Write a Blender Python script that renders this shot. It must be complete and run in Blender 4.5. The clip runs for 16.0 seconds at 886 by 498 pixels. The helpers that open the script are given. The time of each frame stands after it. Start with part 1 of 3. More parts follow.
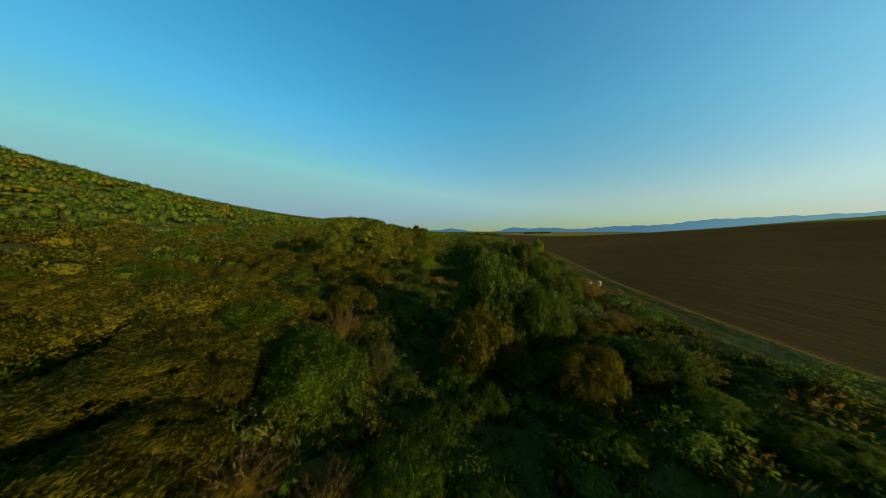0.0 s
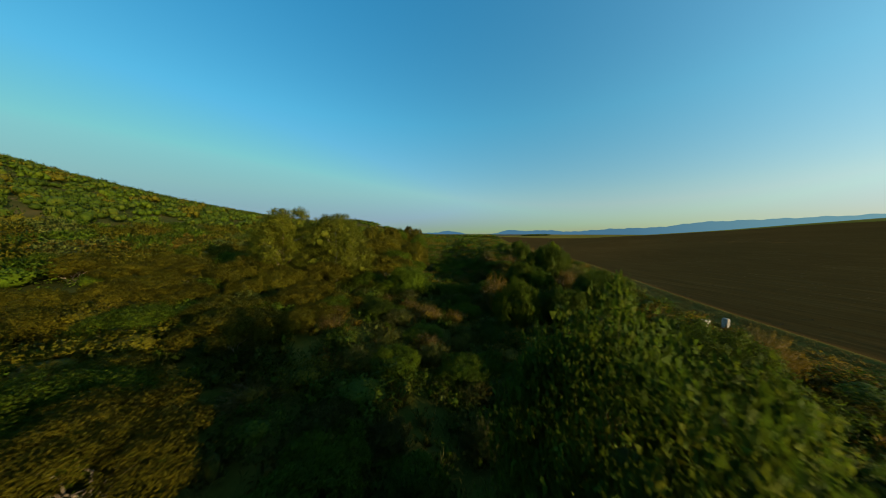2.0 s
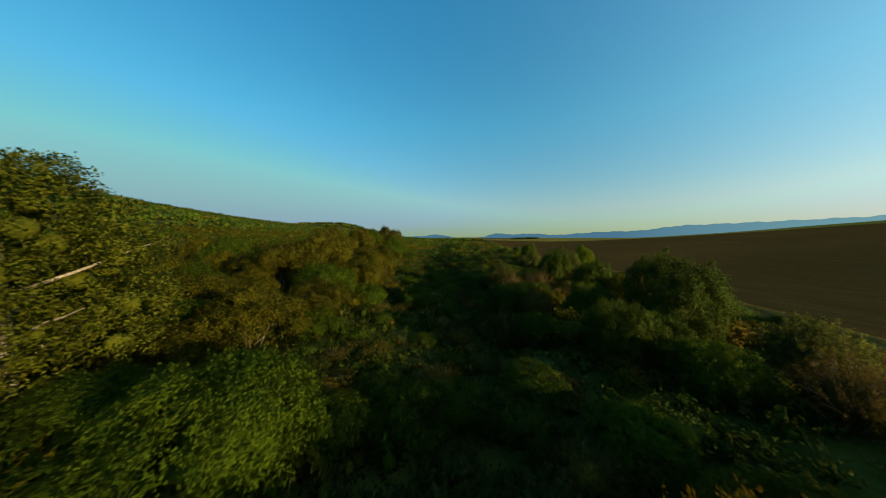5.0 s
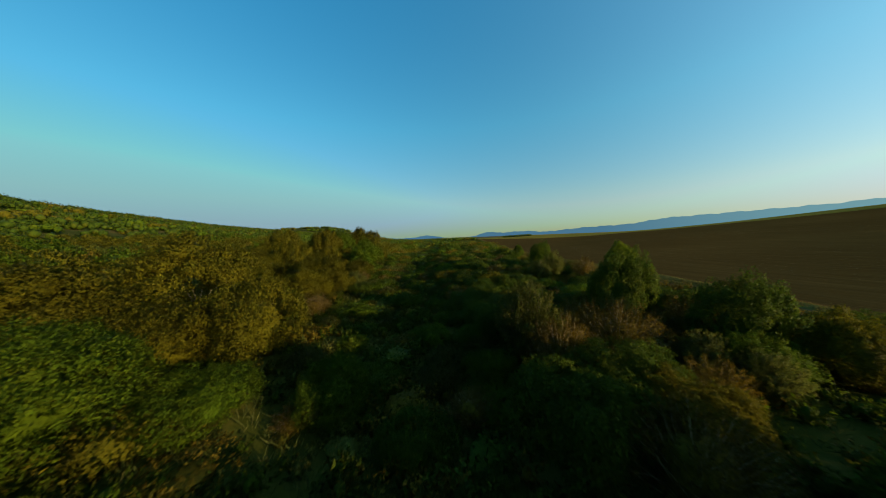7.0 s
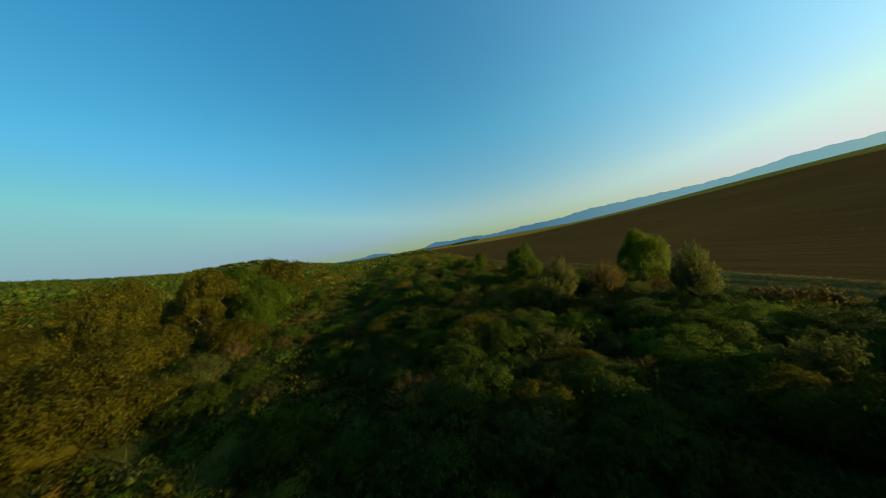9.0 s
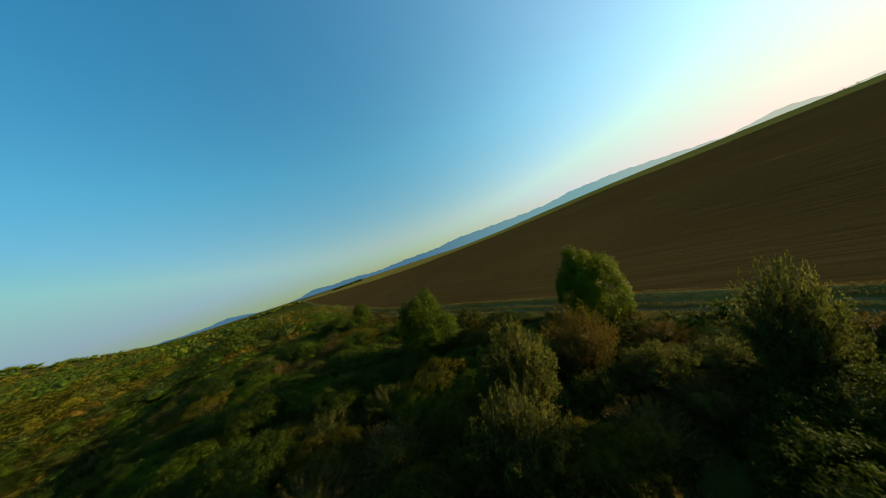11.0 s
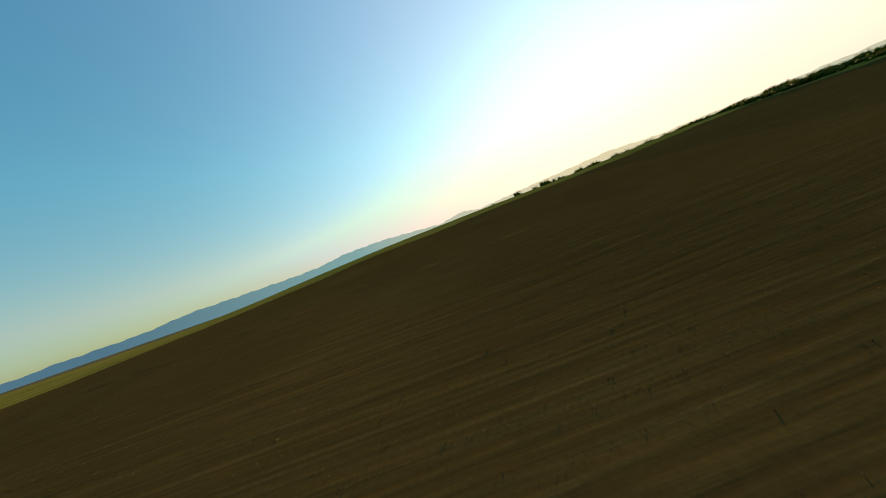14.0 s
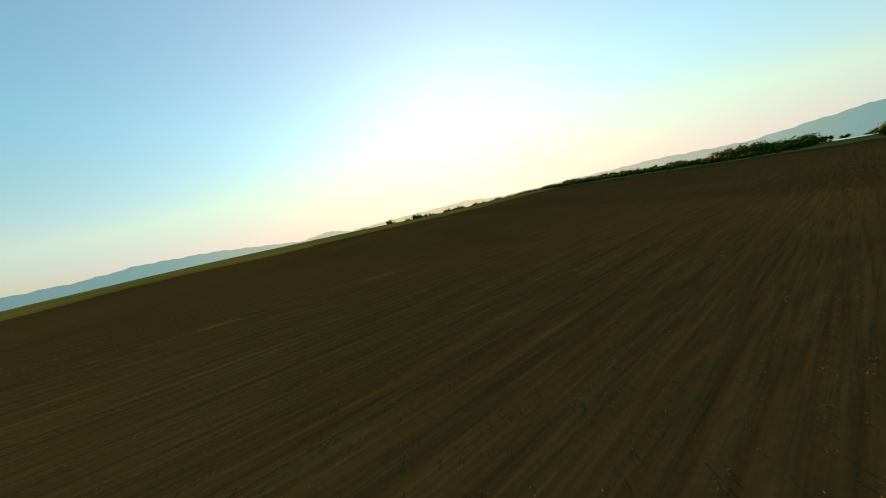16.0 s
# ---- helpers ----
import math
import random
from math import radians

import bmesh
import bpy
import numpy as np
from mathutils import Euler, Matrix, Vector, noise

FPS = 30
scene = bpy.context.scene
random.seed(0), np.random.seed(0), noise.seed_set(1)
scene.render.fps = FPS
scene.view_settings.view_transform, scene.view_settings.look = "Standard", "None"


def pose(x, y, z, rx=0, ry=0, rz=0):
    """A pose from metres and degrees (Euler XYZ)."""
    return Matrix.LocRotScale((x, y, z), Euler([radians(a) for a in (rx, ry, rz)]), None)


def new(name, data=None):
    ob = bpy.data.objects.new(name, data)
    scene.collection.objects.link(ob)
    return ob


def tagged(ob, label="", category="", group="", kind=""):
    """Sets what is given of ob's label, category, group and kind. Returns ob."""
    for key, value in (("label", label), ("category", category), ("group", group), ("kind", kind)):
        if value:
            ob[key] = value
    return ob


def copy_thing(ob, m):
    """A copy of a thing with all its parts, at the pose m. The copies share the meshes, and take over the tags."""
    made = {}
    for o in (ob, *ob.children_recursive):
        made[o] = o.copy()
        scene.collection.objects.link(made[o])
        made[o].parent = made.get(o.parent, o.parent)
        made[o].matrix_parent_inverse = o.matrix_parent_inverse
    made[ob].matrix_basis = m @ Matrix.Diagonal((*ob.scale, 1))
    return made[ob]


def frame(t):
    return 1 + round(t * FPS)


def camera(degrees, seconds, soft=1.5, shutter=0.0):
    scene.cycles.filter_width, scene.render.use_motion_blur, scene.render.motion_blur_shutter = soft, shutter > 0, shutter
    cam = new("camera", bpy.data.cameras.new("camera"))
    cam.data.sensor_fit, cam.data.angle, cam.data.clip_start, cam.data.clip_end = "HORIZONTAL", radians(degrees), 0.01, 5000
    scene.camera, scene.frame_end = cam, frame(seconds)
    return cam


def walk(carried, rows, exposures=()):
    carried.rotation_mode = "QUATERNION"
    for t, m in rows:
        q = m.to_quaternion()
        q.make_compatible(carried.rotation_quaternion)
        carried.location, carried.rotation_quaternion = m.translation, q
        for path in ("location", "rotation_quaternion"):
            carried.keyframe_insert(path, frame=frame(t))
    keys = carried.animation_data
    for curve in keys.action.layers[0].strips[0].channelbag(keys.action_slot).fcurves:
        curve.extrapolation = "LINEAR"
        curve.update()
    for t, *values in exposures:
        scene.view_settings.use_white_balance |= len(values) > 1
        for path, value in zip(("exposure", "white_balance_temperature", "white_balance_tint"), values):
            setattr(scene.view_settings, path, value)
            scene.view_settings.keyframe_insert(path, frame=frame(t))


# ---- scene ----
cam = camera(119.7, 16.0, soft=1.0, shutter=0.22)
PATH = [
    (0, pose(0.00, 0.00, 8.00, 86.04, -0.13, -0.00)),
    (0.5, pose(0.07, 6.31, 7.81, 86.24, -0.23, -0.15)),
    (1, pose(0.19, 12.58, 7.62, 86.40, -0.24, -0.33)),
    (1.5, pose(0.34, 18.79, 7.41, 86.52, -0.19, -0.55)),
    (2, pose(0.47, 25.00, 7.14, 86.62, -0.11, -0.81)),
    (2.5, pose(0.57, 31.22, 6.90, 86.77, -0.03, -1.17)),
    (3, pose(0.63, 37.49, 6.77, 86.92, 0.02, -1.60)),
    (3.5, pose(0.81, 43.74, 6.60, 87.08, 0.06, -2.15)),
    (4, pose(1.11, 49.96, 6.52, 87.25, 0.12, -2.69)),
    (4.5, pose(1.87, 56.02, 6.37, 87.37, 0.08, -3.16)),
    (5, pose(2.94, 62.01, 6.19, 87.43, 0.00, -3.55)),
    (5.5, pose(4.16, 67.99, 6.03, 87.44, 0.02, -3.87)),
    (6, pose(5.35, 74.03, 5.91, 87.43, 0.29, -4.19)),
    (6.5, pose(6.37, 80.19, 5.90, 87.44, 0.99, -4.65)),
    (7, pose(7.06, 86.57, 6.03, 87.52, 2.17, -5.49)),
    (7.5, pose(7.64, 92.95, 6.16, 87.74, 3.77, -7.08)),
    (8, pose(8.63, 99.01, 6.28, 88.03, 5.76, -9.37)),
    (8.5, pose(10.06, 104.82, 6.44, 88.50, 7.88, -12.57)),
    (9, pose(11.90, 110.34, 6.63, 89.12, 10.03, -16.80)),
    (9.5, pose(14.15, 115.53, 6.85, 89.79, 12.17, -22.04)),
    (10, pose(16.77, 120.31, 7.11, 90.35, 14.30, -28.24)),
    (10.5, pose(19.73, 124.62, 7.38, 90.68, 16.35, -35.22)),
    (11, pose(22.94, 128.33, 7.68, 90.67, 18.13, -42.77)),
    (11.5, pose(26.54, 131.58, 7.99, 90.28, 19.23, -50.58)),
    (12, pose(30.56, 134.53, 8.28, 89.84, 19.87, -58.89)),
    (12.5, pose(35.33, 136.80, 8.62, 89.33, 20.27, -67.55)),
    (13, pose(40.79, 138.12, 9.11, 88.71, 20.37, -75.67)),
    (13.5, pose(46.41, 138.61, 9.37, 88.07, 19.91, -83.86)),
    (14, pose(52.20, 138.41, 9.66, 87.60, 19.18, -92.42)),
    (14.5, pose(58.04, 137.44, 10.08, 87.06, 18.09, -100.97)),
    (15, pose(63.61, 135.64, 10.42, 86.30, 16.45, -109.01)),
    (15.5, pose(68.84, 133.04, 10.71, 85.75, 14.24, -115.91)),
    (16, pose(73.95, 130.13, 10.95, 85.54, 11.53, -121.56)),
]
EXPOSURES = [(0, 0.75, 6800, 10), (8, 0.75, 6800, 10), (11, 0.75, 7050, 12), (13, 0.78, 7500, 13), (16, 0.80, 8300, 16)]
walk(cam, PATH, EXPOSURES)

# ---- world and sun ----
SUN_BEARING, SUN_HEIGHT = 126.7, 10.0
world = bpy.data.worlds.new("evening_sky")
scene.world = world
world.use_nodes = True
wn, wl = world.node_tree.nodes, world.node_tree.links
sky = wn.new("ShaderNodeTexSky")
sky.sky_type = "NISHITA"
sky.sun_disc = False
sky.sun_elevation, sky.sun_rotation = radians(SUN_HEIGHT), radians(SUN_BEARING)
sky.altitude, sky.air_density, sky.dust_density, sky.ozone_density = 100, 1.0, 0.28, 2.0
# clear evening air: deep blue overhead, paler low down, warm only round the sun
sb, sh = radians(SUN_BEARING), radians(SUN_HEIGHT)
SUN_WAY = Vector((math.sin(sb) * math.cos(sh), math.cos(sb) * math.cos(sh), math.sin(sh)))
where = wn.new("ShaderNodeTexCoord")
part_z = wn.new("ShaderNodeSeparateXYZ")
wl.new(where.outputs["Generated"], part_z.inputs[0])


def vec(operation, a, b):
    """A vector node; a and b are sockets or constants."""
    q = wn.new("ShaderNodeVectorMath")
    q.operation = operation
    for i, v in enumerate((a, b)):
        if isinstance(v, tuple):
            q.inputs[i].default_value = v
        else:
            wl.new(v, q.inputs[i])
    return q.outputs[0]


def num(operation, a, b, c=0.5):
    q = wn.new("ShaderNodeMath")
    q.operation = operation
    q.inputs[2].default_value = c
    for i, v in enumerate((a, b)):
        if isinstance(v, (int, float)):
            q.inputs[i].default_value = v
        else:
            wl.new(v, q.inputs[i])
    return q.outputs[0]


air = wn.new("ShaderNodeValToRGB")
air.color_ramp.elements[0].position, air.color_ramp.elements[0].color = 0.0, (0.39, 0.36, 0.46, 1)
air.color_ramp.elements[1].position, air.color_ramp.elements[1].color = 0.8, (0.10, 0.80, 1.0, 1)
for p, k in ((0.05, (0.41, 0.41, 0.47)), (0.14, (0.41, 0.53, 0.53)), (0.38, (0.25, 0.76, 0.80))):
    air.color_ramp.elements.new(p).color = (*k, 1)
wl.new(part_z.outputs[2], air.inputs[0])
toward = wn.new("ShaderNodeVectorMath")
toward.operation = "DOT_PRODUCT"
toward.inputs[1].default_value = SUN_WAY
wl.new(where.outputs["Generated"], toward.inputs[0])
ahead = num("MULTIPLY", num("ADD", toward.outputs["Value"], 1.0), 0.5)
low = num("POWER", num("SUBTRACT", 1.0, num("MAXIMUM", part_z.outputs[2], 0.0)), 9.0)
clear = vec("MULTIPLY", vec("MINIMUM", sky.outputs[0], (2.4, 3.8, 4.1)), air.outputs[0])
dim = wn.new("ShaderNodeVectorMath")
dim.operation = "SCALE"
wl.new(clear, dim.inputs[0]), wl.new(num("MULTIPLY_ADD", toward.outputs["Value"], 0.2, 0.80), dim.inputs["Scale"])
# haze that scatters the low sun's light forward: wide, close round the sun, and warm along the horizon
wide = vec("MULTIPLY", num("POWER", ahead, 3.0), (0.43, 0.38, 0.06))
close = vec("MULTIPLY", num("POWER", ahead, 8.0), (0.95, 0.22, 0.0))
glow = vec("MULTIPLY", num("POWER", ahead, 40.0), (0.2, 0.34, 0.16))
warm = vec("MULTIPLY", num("MULTIPLY", num("POWER", ahead, 4.0), low), (1.5, 0.25, 0.0))
wl.new(vec("ADD", vec("ADD", vec("ADD", dim.outputs[0], wide), vec("ADD", close, glow)), warm), wn["Background"].inputs[0])
wn["Background"].inputs[1].default_value = 0.24

sun = new("sun", bpy.data.lights.new("sun", "SUN"))
sun.data.energy, sun.data.angle, sun.data.color = 5.0, radians(0.6), (1.0, 0.78, 0.45)
sun.rotation_euler = SUN_WAY.to_track_quat("Z", "Y").to_euler()


# ---- materials ----
def material(name):
    m = bpy.data.materials.new(name)
    m.use_nodes = True
    return m, m.node_tree.nodes, m.node_tree.links


def ramp(nodes, stops):
    r = nodes.new("ShaderNodeValToRGB")
    while len(r.color_ramp.elements) < len(stops):
        r.color_ramp.elements.new(0.5)
    for e, (p, c) in zip(r.color_ramp.elements, stops):
        e.position, e.color = p, (*c, 1)
    return r


def foliage(name, colours, gloss=0.55, through_light=0.4):
    """Leaves: each leaf has its own shade, each plant its own cast; some light comes through."""
    m, n, l = material(name)
    geo, info = n.new("ShaderNodeNewGeometry"), n.new("ShaderNodeObjectInfo")
    c = ramp(n, [(i / (len(colours) - 1), k) for i, k in enumerate(colours)])
    tone = n.new("ShaderNodeTexNoise")
    tone.inputs["Scale"].default_value, tone.inputs["Detail"].default_value = 0.6, 3
    l.new(geo.outputs["Position"], tone.inputs["Vector"])
    blend = n.new("ShaderNodeMath")
    blend.operation = "MULTIPLY_ADD"
    blend.inputs[1].default_value = 0.4
    l.new(geo.outputs["Random Per Island"], blend.inputs[0]), l.new(tone.outputs[0], blend.inputs[2])
    shift = n.new("ShaderNodeMath")
    shift.operation = "SUBTRACT"
    shift.inputs[1].default_value = 0.2
    l.new(blend.outputs[0], shift.inputs[0]), l.new(shift.outputs[0], c.inputs[0])
    big = n.new("ShaderNodeTexNoise")
    big.inputs["Scale"].default_value = 0.22
    l.new(geo.outputs["Position"], big.inputs["Vector"])
    add = n.new("ShaderNodeMath")
    add.operation = "ADD"
    l.new(info.outputs["Random"], add.inputs[0]), l.new(big.outputs[0], add.inputs[1])
    value = n.new("ShaderNodeMapRange")
    value.inputs["From Min"].default_value, value.inputs["From Max"].default_value = 0.3, 1.5
    value.inputs["To Min"].default_value, value.inputs["To Max"].default_value = 0.6, 1.15
    l.new(add.outputs[0], value.inputs["Value"])
    spray = n.new("ShaderNodeTexNoise")
    spray.inputs["Scale"].default_value, spray.inputs["Detail"].default_value, spray.inputs["Roughness"].default_value = 5.0, 5, 0.7
    l.new(geo.outputs["Position"], spray.inputs["Vector"])
    mottle = n.new("ShaderNodeMapRange")
    mottle.inputs["From Min"].default_value, mottle.inputs["From Max"].default_value = 0.35, 0.68
    mottle.inputs["To Min"].default_value, mottle.inputs["To Max"].default_value = 0.6, 1.2
    l.new(spray.outputs[0], mottle.inputs["Value"])
    both = n.new("ShaderNodeMath")
    both.operation = "MULTIPLY"
    l.new(value.outputs[0], both.inputs[0]), l.new(mottle.outputs[0], both.inputs[1])
    hsv = n.new("ShaderNodeHueSaturation")
    l.new(c.outputs[0], hsv.inputs["Color"]), l.new(both.outputs[0], hsv.inputs["Value"])
    b = n["Principled BSDF"]
    relief = n.new("ShaderNodeBump")
    relief.inputs["Strength"].default_value, relief.inputs["Distance"].default_value = 0.9, 0.25
    l.new(spray.outputs[0], relief.inputs["Height"]), l.new(relief.outputs[0], b.inputs["Normal"])
    b.inputs["Roughness"].default_value = gloss
    b.inputs["Specular IOR Level"].default_value = 0.08
    l.new(hsv.outputs[0], b.inputs["Base Color"])
    t, mix = n.new("ShaderNodeBsdfTranslucent"), n.new("ShaderNodeMixShader")
    l.new(hsv.outputs[0], t.inputs["Color"])
    mix.inputs[0].default_value = through_light
    l.new(b.outputs[0], mix.inputs[1]), l.new(t.outputs[0], mix.inputs[2])
    l.new(mix.outputs[0], n["Material Output"].inputs["Surface"])
    return m


def earth(name, stops, scale, stretch=(1, 1, 1), bump=0.4, fine=6.0, rough=0.95):
    """Ground: two scales of noise, the coarse one drawn out along the rows where stretch says so."""
    m, n, l = material(name)
    geo, mp = n.new("ShaderNodeNewGeometry"), n.new("ShaderNodeMapping")
    mp.inputs["Scale"].default_value = stretch
    l.new(geo.outputs["Position"], mp.inputs["Vector"])
    a, f = n.new("ShaderNodeTexNoise"), n.new("ShaderNodeTexNoise")
    a.inputs["Scale"].default_value, a.inputs["Detail"].default_value = scale, 8
    f.inputs["Scale"].default_value, f.inputs["Detail"].default_value = fine, 6
    l.new(mp.outputs[0], a.inputs["Vector"]), l.new(geo.outputs["Position"], f.inputs["Vector"])
    patch = n.new("ShaderNodeTexNoise")
    patch.inputs["Scale"].default_value, patch.inputs["Detail"].default_value = 0.03, 4
    l.new(geo.outputs["Position"], patch.inputs["Vector"])
    mix = n.new("ShaderNodeMath")
    mix.operation = "MULTIPLY_ADD"
    mix.inputs[1].default_value = 0.35
    l.new(f.outputs[0], mix.inputs[0]), l.new(a.outputs[0], mix.inputs[2])
    mix2 = n.new("ShaderNodeMath")
    mix2.operation = "MULTIPLY_ADD"
    mix2.inputs[1].default_value = 0.4
    l.new(patch.outputs[0], mix2.inputs[0]), l.new(mix.outputs[0], mix2.inputs[2])
    c = ramp(n, stops)
    sub = n.new("ShaderNodeMath")
    sub.operation = "SUBTRACT"
    sub.inputs[1].default_value = 0.38
    l.new(mix2.outputs[0], sub.inputs[0]), l.new(sub.outputs[0], c.inputs[0])
    b = n["Principled BSDF"]
    b.inputs["Roughness"].default_value = rough
    b.inputs["Specular IOR Level"].default_value = 0.0
    l.new(c.outputs[0], b.inputs["Base Color"])
    bm = n.new("ShaderNodeBump")
    bm.inputs["Strength"].default_value, bm.inputs["Distance"].default_value = bump, 0.12
    l.new(mix.outputs[0], bm.inputs["Height"]), l.new(bm.outputs[0], b.inputs["Normal"])
    return m


LEAF_OLIVE = foliage("olive_leaves", [(0.068, 0.070, 0.004), (0.120, 0.110, 0.006), (0.186, 0.156, 0.009)])
LEAF_GREEN = foliage("green_leaves", [(0.037, 0.079, 0.005), (0.081, 0.132, 0.006), (0.150, 0.180, 0.008)])
LEAF_DARK = foliage("dark_leaves", [(0.032, 0.062, 0.006), (0.061, 0.100, 0.007), (0.135, 0.144, 0.012)])
LEAF_DRY = foliage("dry_leaves", [(0.096, 0.069, 0.007), (0.168, 0.115, 0.009), (0.252, 0.178, 0.018)])
LEAF_WILLOW = foliage("willow_leaves", [(0.07, 0.125, 0.004), (0.14, 0.19, 0.005), (0.22, 0.25, 0.008)], 0.5, 0.4)
LEAF_POPLAR = foliage("poplar_leaves", [(0.095, 0.119, 0.009), (0.174, 0.194, 0.013), (0.280, 0.281, 0.027)], 0.5, 0.4)
LEAF_GREY = foliage("grey_leaves", [(0.065, 0.086, 0.014), (0.124, 0.144, 0.022), (0.221, 0.204, 0.042)])
GRASS_DRY = foliage("dry_grass", [(0.10, 0.085, 0.02), (0.16, 0.13, 0.03), (0.23, 0.18, 0.05)], 0.7, 0.35)
GRASS_GREEN = foliage("green_grass", [(0.04, 0.06, 0.012), (0.075, 0.085, 0.018), (0.12, 0.11, 0.03)], 0.7, 0.35)
STRAW = foliage("pale_straw", [(0.10, 0.075, 0.03), (0.17, 0.125, 0.05), (0.26, 0.20, 0.09)], 0.8, 0.2)
CLOD = foliage("dry_clods", [(0.05, 0.035, 0.02), (0.09, 0.062, 0.038), (0.17, 0.13, 0.085)], 0.95, 0.0)

SOIL = earth("ploughed_soil", [(0.15, (0.050, 0.027, 0.008)), (0.5, (0.071, 0.040, 0.0115)), (0.7, (0.089, 0.053, 0.0155)), (0.92, (0.122, 0.079, 0.025))], 2.4, (1.0, 0.02, 1.0), 0.2, 3.0)
LITTER = earth("scrub_floor", [(0.2, (0.020, 0.024, 0.004)), (0.5, (0.040, 0.044, 0.007)), (0.8, (0.08, 0.066, 0.014))], 0.35)
VERGE = earth("verge_turf", [(0.2, (0.065, 0.052, 0.010)), (0.5, (0.115, 0.084, 0.018)), (0.8, (0.175, 0.128, 0.035))], 0.8, (1, 0.15, 1))
RUT = earth("wheel_rut_earth", [(0.2, (0.06, 0.042, 0.016)), (0.5, (0.10, 0.074, 0.030)), (0.8, (0.15, 0.115, 0.055))], 1.5, (1, 0.1, 1), 0.5)
CREST = earth("stubble_and_grass", [(0.2, (0.10, 0.095, 0.016)), (0.5, (0.17, 0.13, 0.024)), (0.8, (0.24, 0.165, 0.04))], 0.05, (1, 0.25, 1), 0.2)
HILL = earth("hillside_turf", [(0.2, (0.022, 0.03, 0.007)), (0.5, (0.04, 0.045, 0.012)), (0.76, (0.08, 0.06, 0.02)), (0.88, (0.24, 0.17, 0.10))], 0.03, (1, 1, 1), 0.3, 0.5)
PLAIN = earth("far_plain", [(0.2, (0.06, 0.07, 0.03)), (0.5, (0.10, 0.085, 0.045)), (0.8, (0.15, 0.11, 0.06))], 0.004, (1, 1, 1), 0.1, 0.05)


def bark_material(name, dark, light):
    m, n, l = material(name)
    geo, t = n.new("ShaderNodeNewGeometry"), n.new("ShaderNodeTexNoise")
    mp = n.new("ShaderNodeMapping")
    mp.inputs["Scale"].default_value = (1, 1, 0.25)
    l.new(geo.outputs["Position"], mp.inputs["Vector"]), l.new(mp.outputs[0], t.inputs["Vector"])
    t.inputs["Scale"].default_value, t.inputs["Detail"].default_value = 9, 6
    c = ramp(n, [(0.35, dark), (0.65, light)])
    l.new(t.outputs[0], c.inputs[0]), l.new(c.outputs[0], n["Principled BSDF"].inputs["Base Color"])
    n["Principled BSDF"].inputs["Roughness"].default_value = 0.9
    b = n.new("ShaderNodeBump")
    b.inputs["Strength"].default_value = 0.6
    l.new(t.outputs[0], b.inputs["Height"]), l.new(b.outputs[0], n["Principled BSDF"].inputs["Normal"])
    return m


BARK = bark_material("brown_bark", (0.06, 0.045, 0.03), (0.16, 0.12, 0.085))
BARK_PALE = bark_material("pale_bark", (0.13, 0.105, 0.07), (0.32, 0.27, 0.20))
BARK_LIMB = bark_material("weathered_limb", (0.085, 0.065, 0.042), (0.19, 0.15, 0.105))
BARK_TWIG = bark_material("dry_twig", (0.12, 0.085, 0.04), (0.26, 0.19, 0.10))
STONE = bark_material("pale_stone", (0.16, 0.145, 0.12), (0.30, 0.275, 0.235))

# blue haze, paling toward the sun, painted as emission on the hills
m, n, l = material("haze_painted_hills")
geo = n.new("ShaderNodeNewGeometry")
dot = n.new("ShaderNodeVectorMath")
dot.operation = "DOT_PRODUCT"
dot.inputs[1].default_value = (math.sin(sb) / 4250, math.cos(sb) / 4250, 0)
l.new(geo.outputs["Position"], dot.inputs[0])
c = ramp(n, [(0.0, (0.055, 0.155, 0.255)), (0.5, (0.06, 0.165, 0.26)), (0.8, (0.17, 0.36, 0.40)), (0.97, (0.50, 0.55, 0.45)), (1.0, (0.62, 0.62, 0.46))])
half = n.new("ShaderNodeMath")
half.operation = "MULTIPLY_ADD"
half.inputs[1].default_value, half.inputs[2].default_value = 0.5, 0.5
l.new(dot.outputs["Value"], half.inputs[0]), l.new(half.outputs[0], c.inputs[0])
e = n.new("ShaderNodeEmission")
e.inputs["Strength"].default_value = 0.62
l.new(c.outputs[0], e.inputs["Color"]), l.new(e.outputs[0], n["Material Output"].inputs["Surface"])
HAZE_PAINTED_HILLS = m

m, n, l = material("pond_water")
n["Principled BSDF"].inputs["Base Color"].default_value = (0.02, 0.03, 0.03, 1)
n["Principled BSDF"].inputs["Roughness"].default_value = 0.06
WATER = m


# ---- the lie of the land ----
def smooth(a, b, v):
    t = np.clip((np.asarray(v, float) - a) / (b - a), 0, 1)
    return t * t * (3 - 2 * t)


EDGE_Y = [-400, 20, 50, 90, 125, 160, 190, 300, 600, 1500]
EDGE_X = [22, 29, 33, 43, 52, 54.5, 55, 75, 140, 330]


def edge_x(y):
    """The line of the track between the scrub and the field."""
    return sum(np.interp(np.asarray(y, float) + d, EDGE_Y, EDGE_X) for d in (-14, -7, 0, 7, 14)) / 5


def creek_x(y):
    return 1.0 + 0.035 * np.clip(np.asarray(y, float), 0, 400) + 3 * np.sin(np.asarray(y, float) / 37)


def wobble(x, y, s, seed=0.0):
    """Cheap smooth noise, about -1 to 1."""
    x, y = np.asarray(x, float) / s + seed, np.asarray(y, float) / s - seed
    return (np.sin(x * 1.3 + np.sin(y * 1.7 + 1)) + np.sin(y * 1.1 + 1.3 * np.sin(x * 0.8 + 2)) + 0.6 * np.sin(2.3 * x - 1.9 * y)) / 2.6


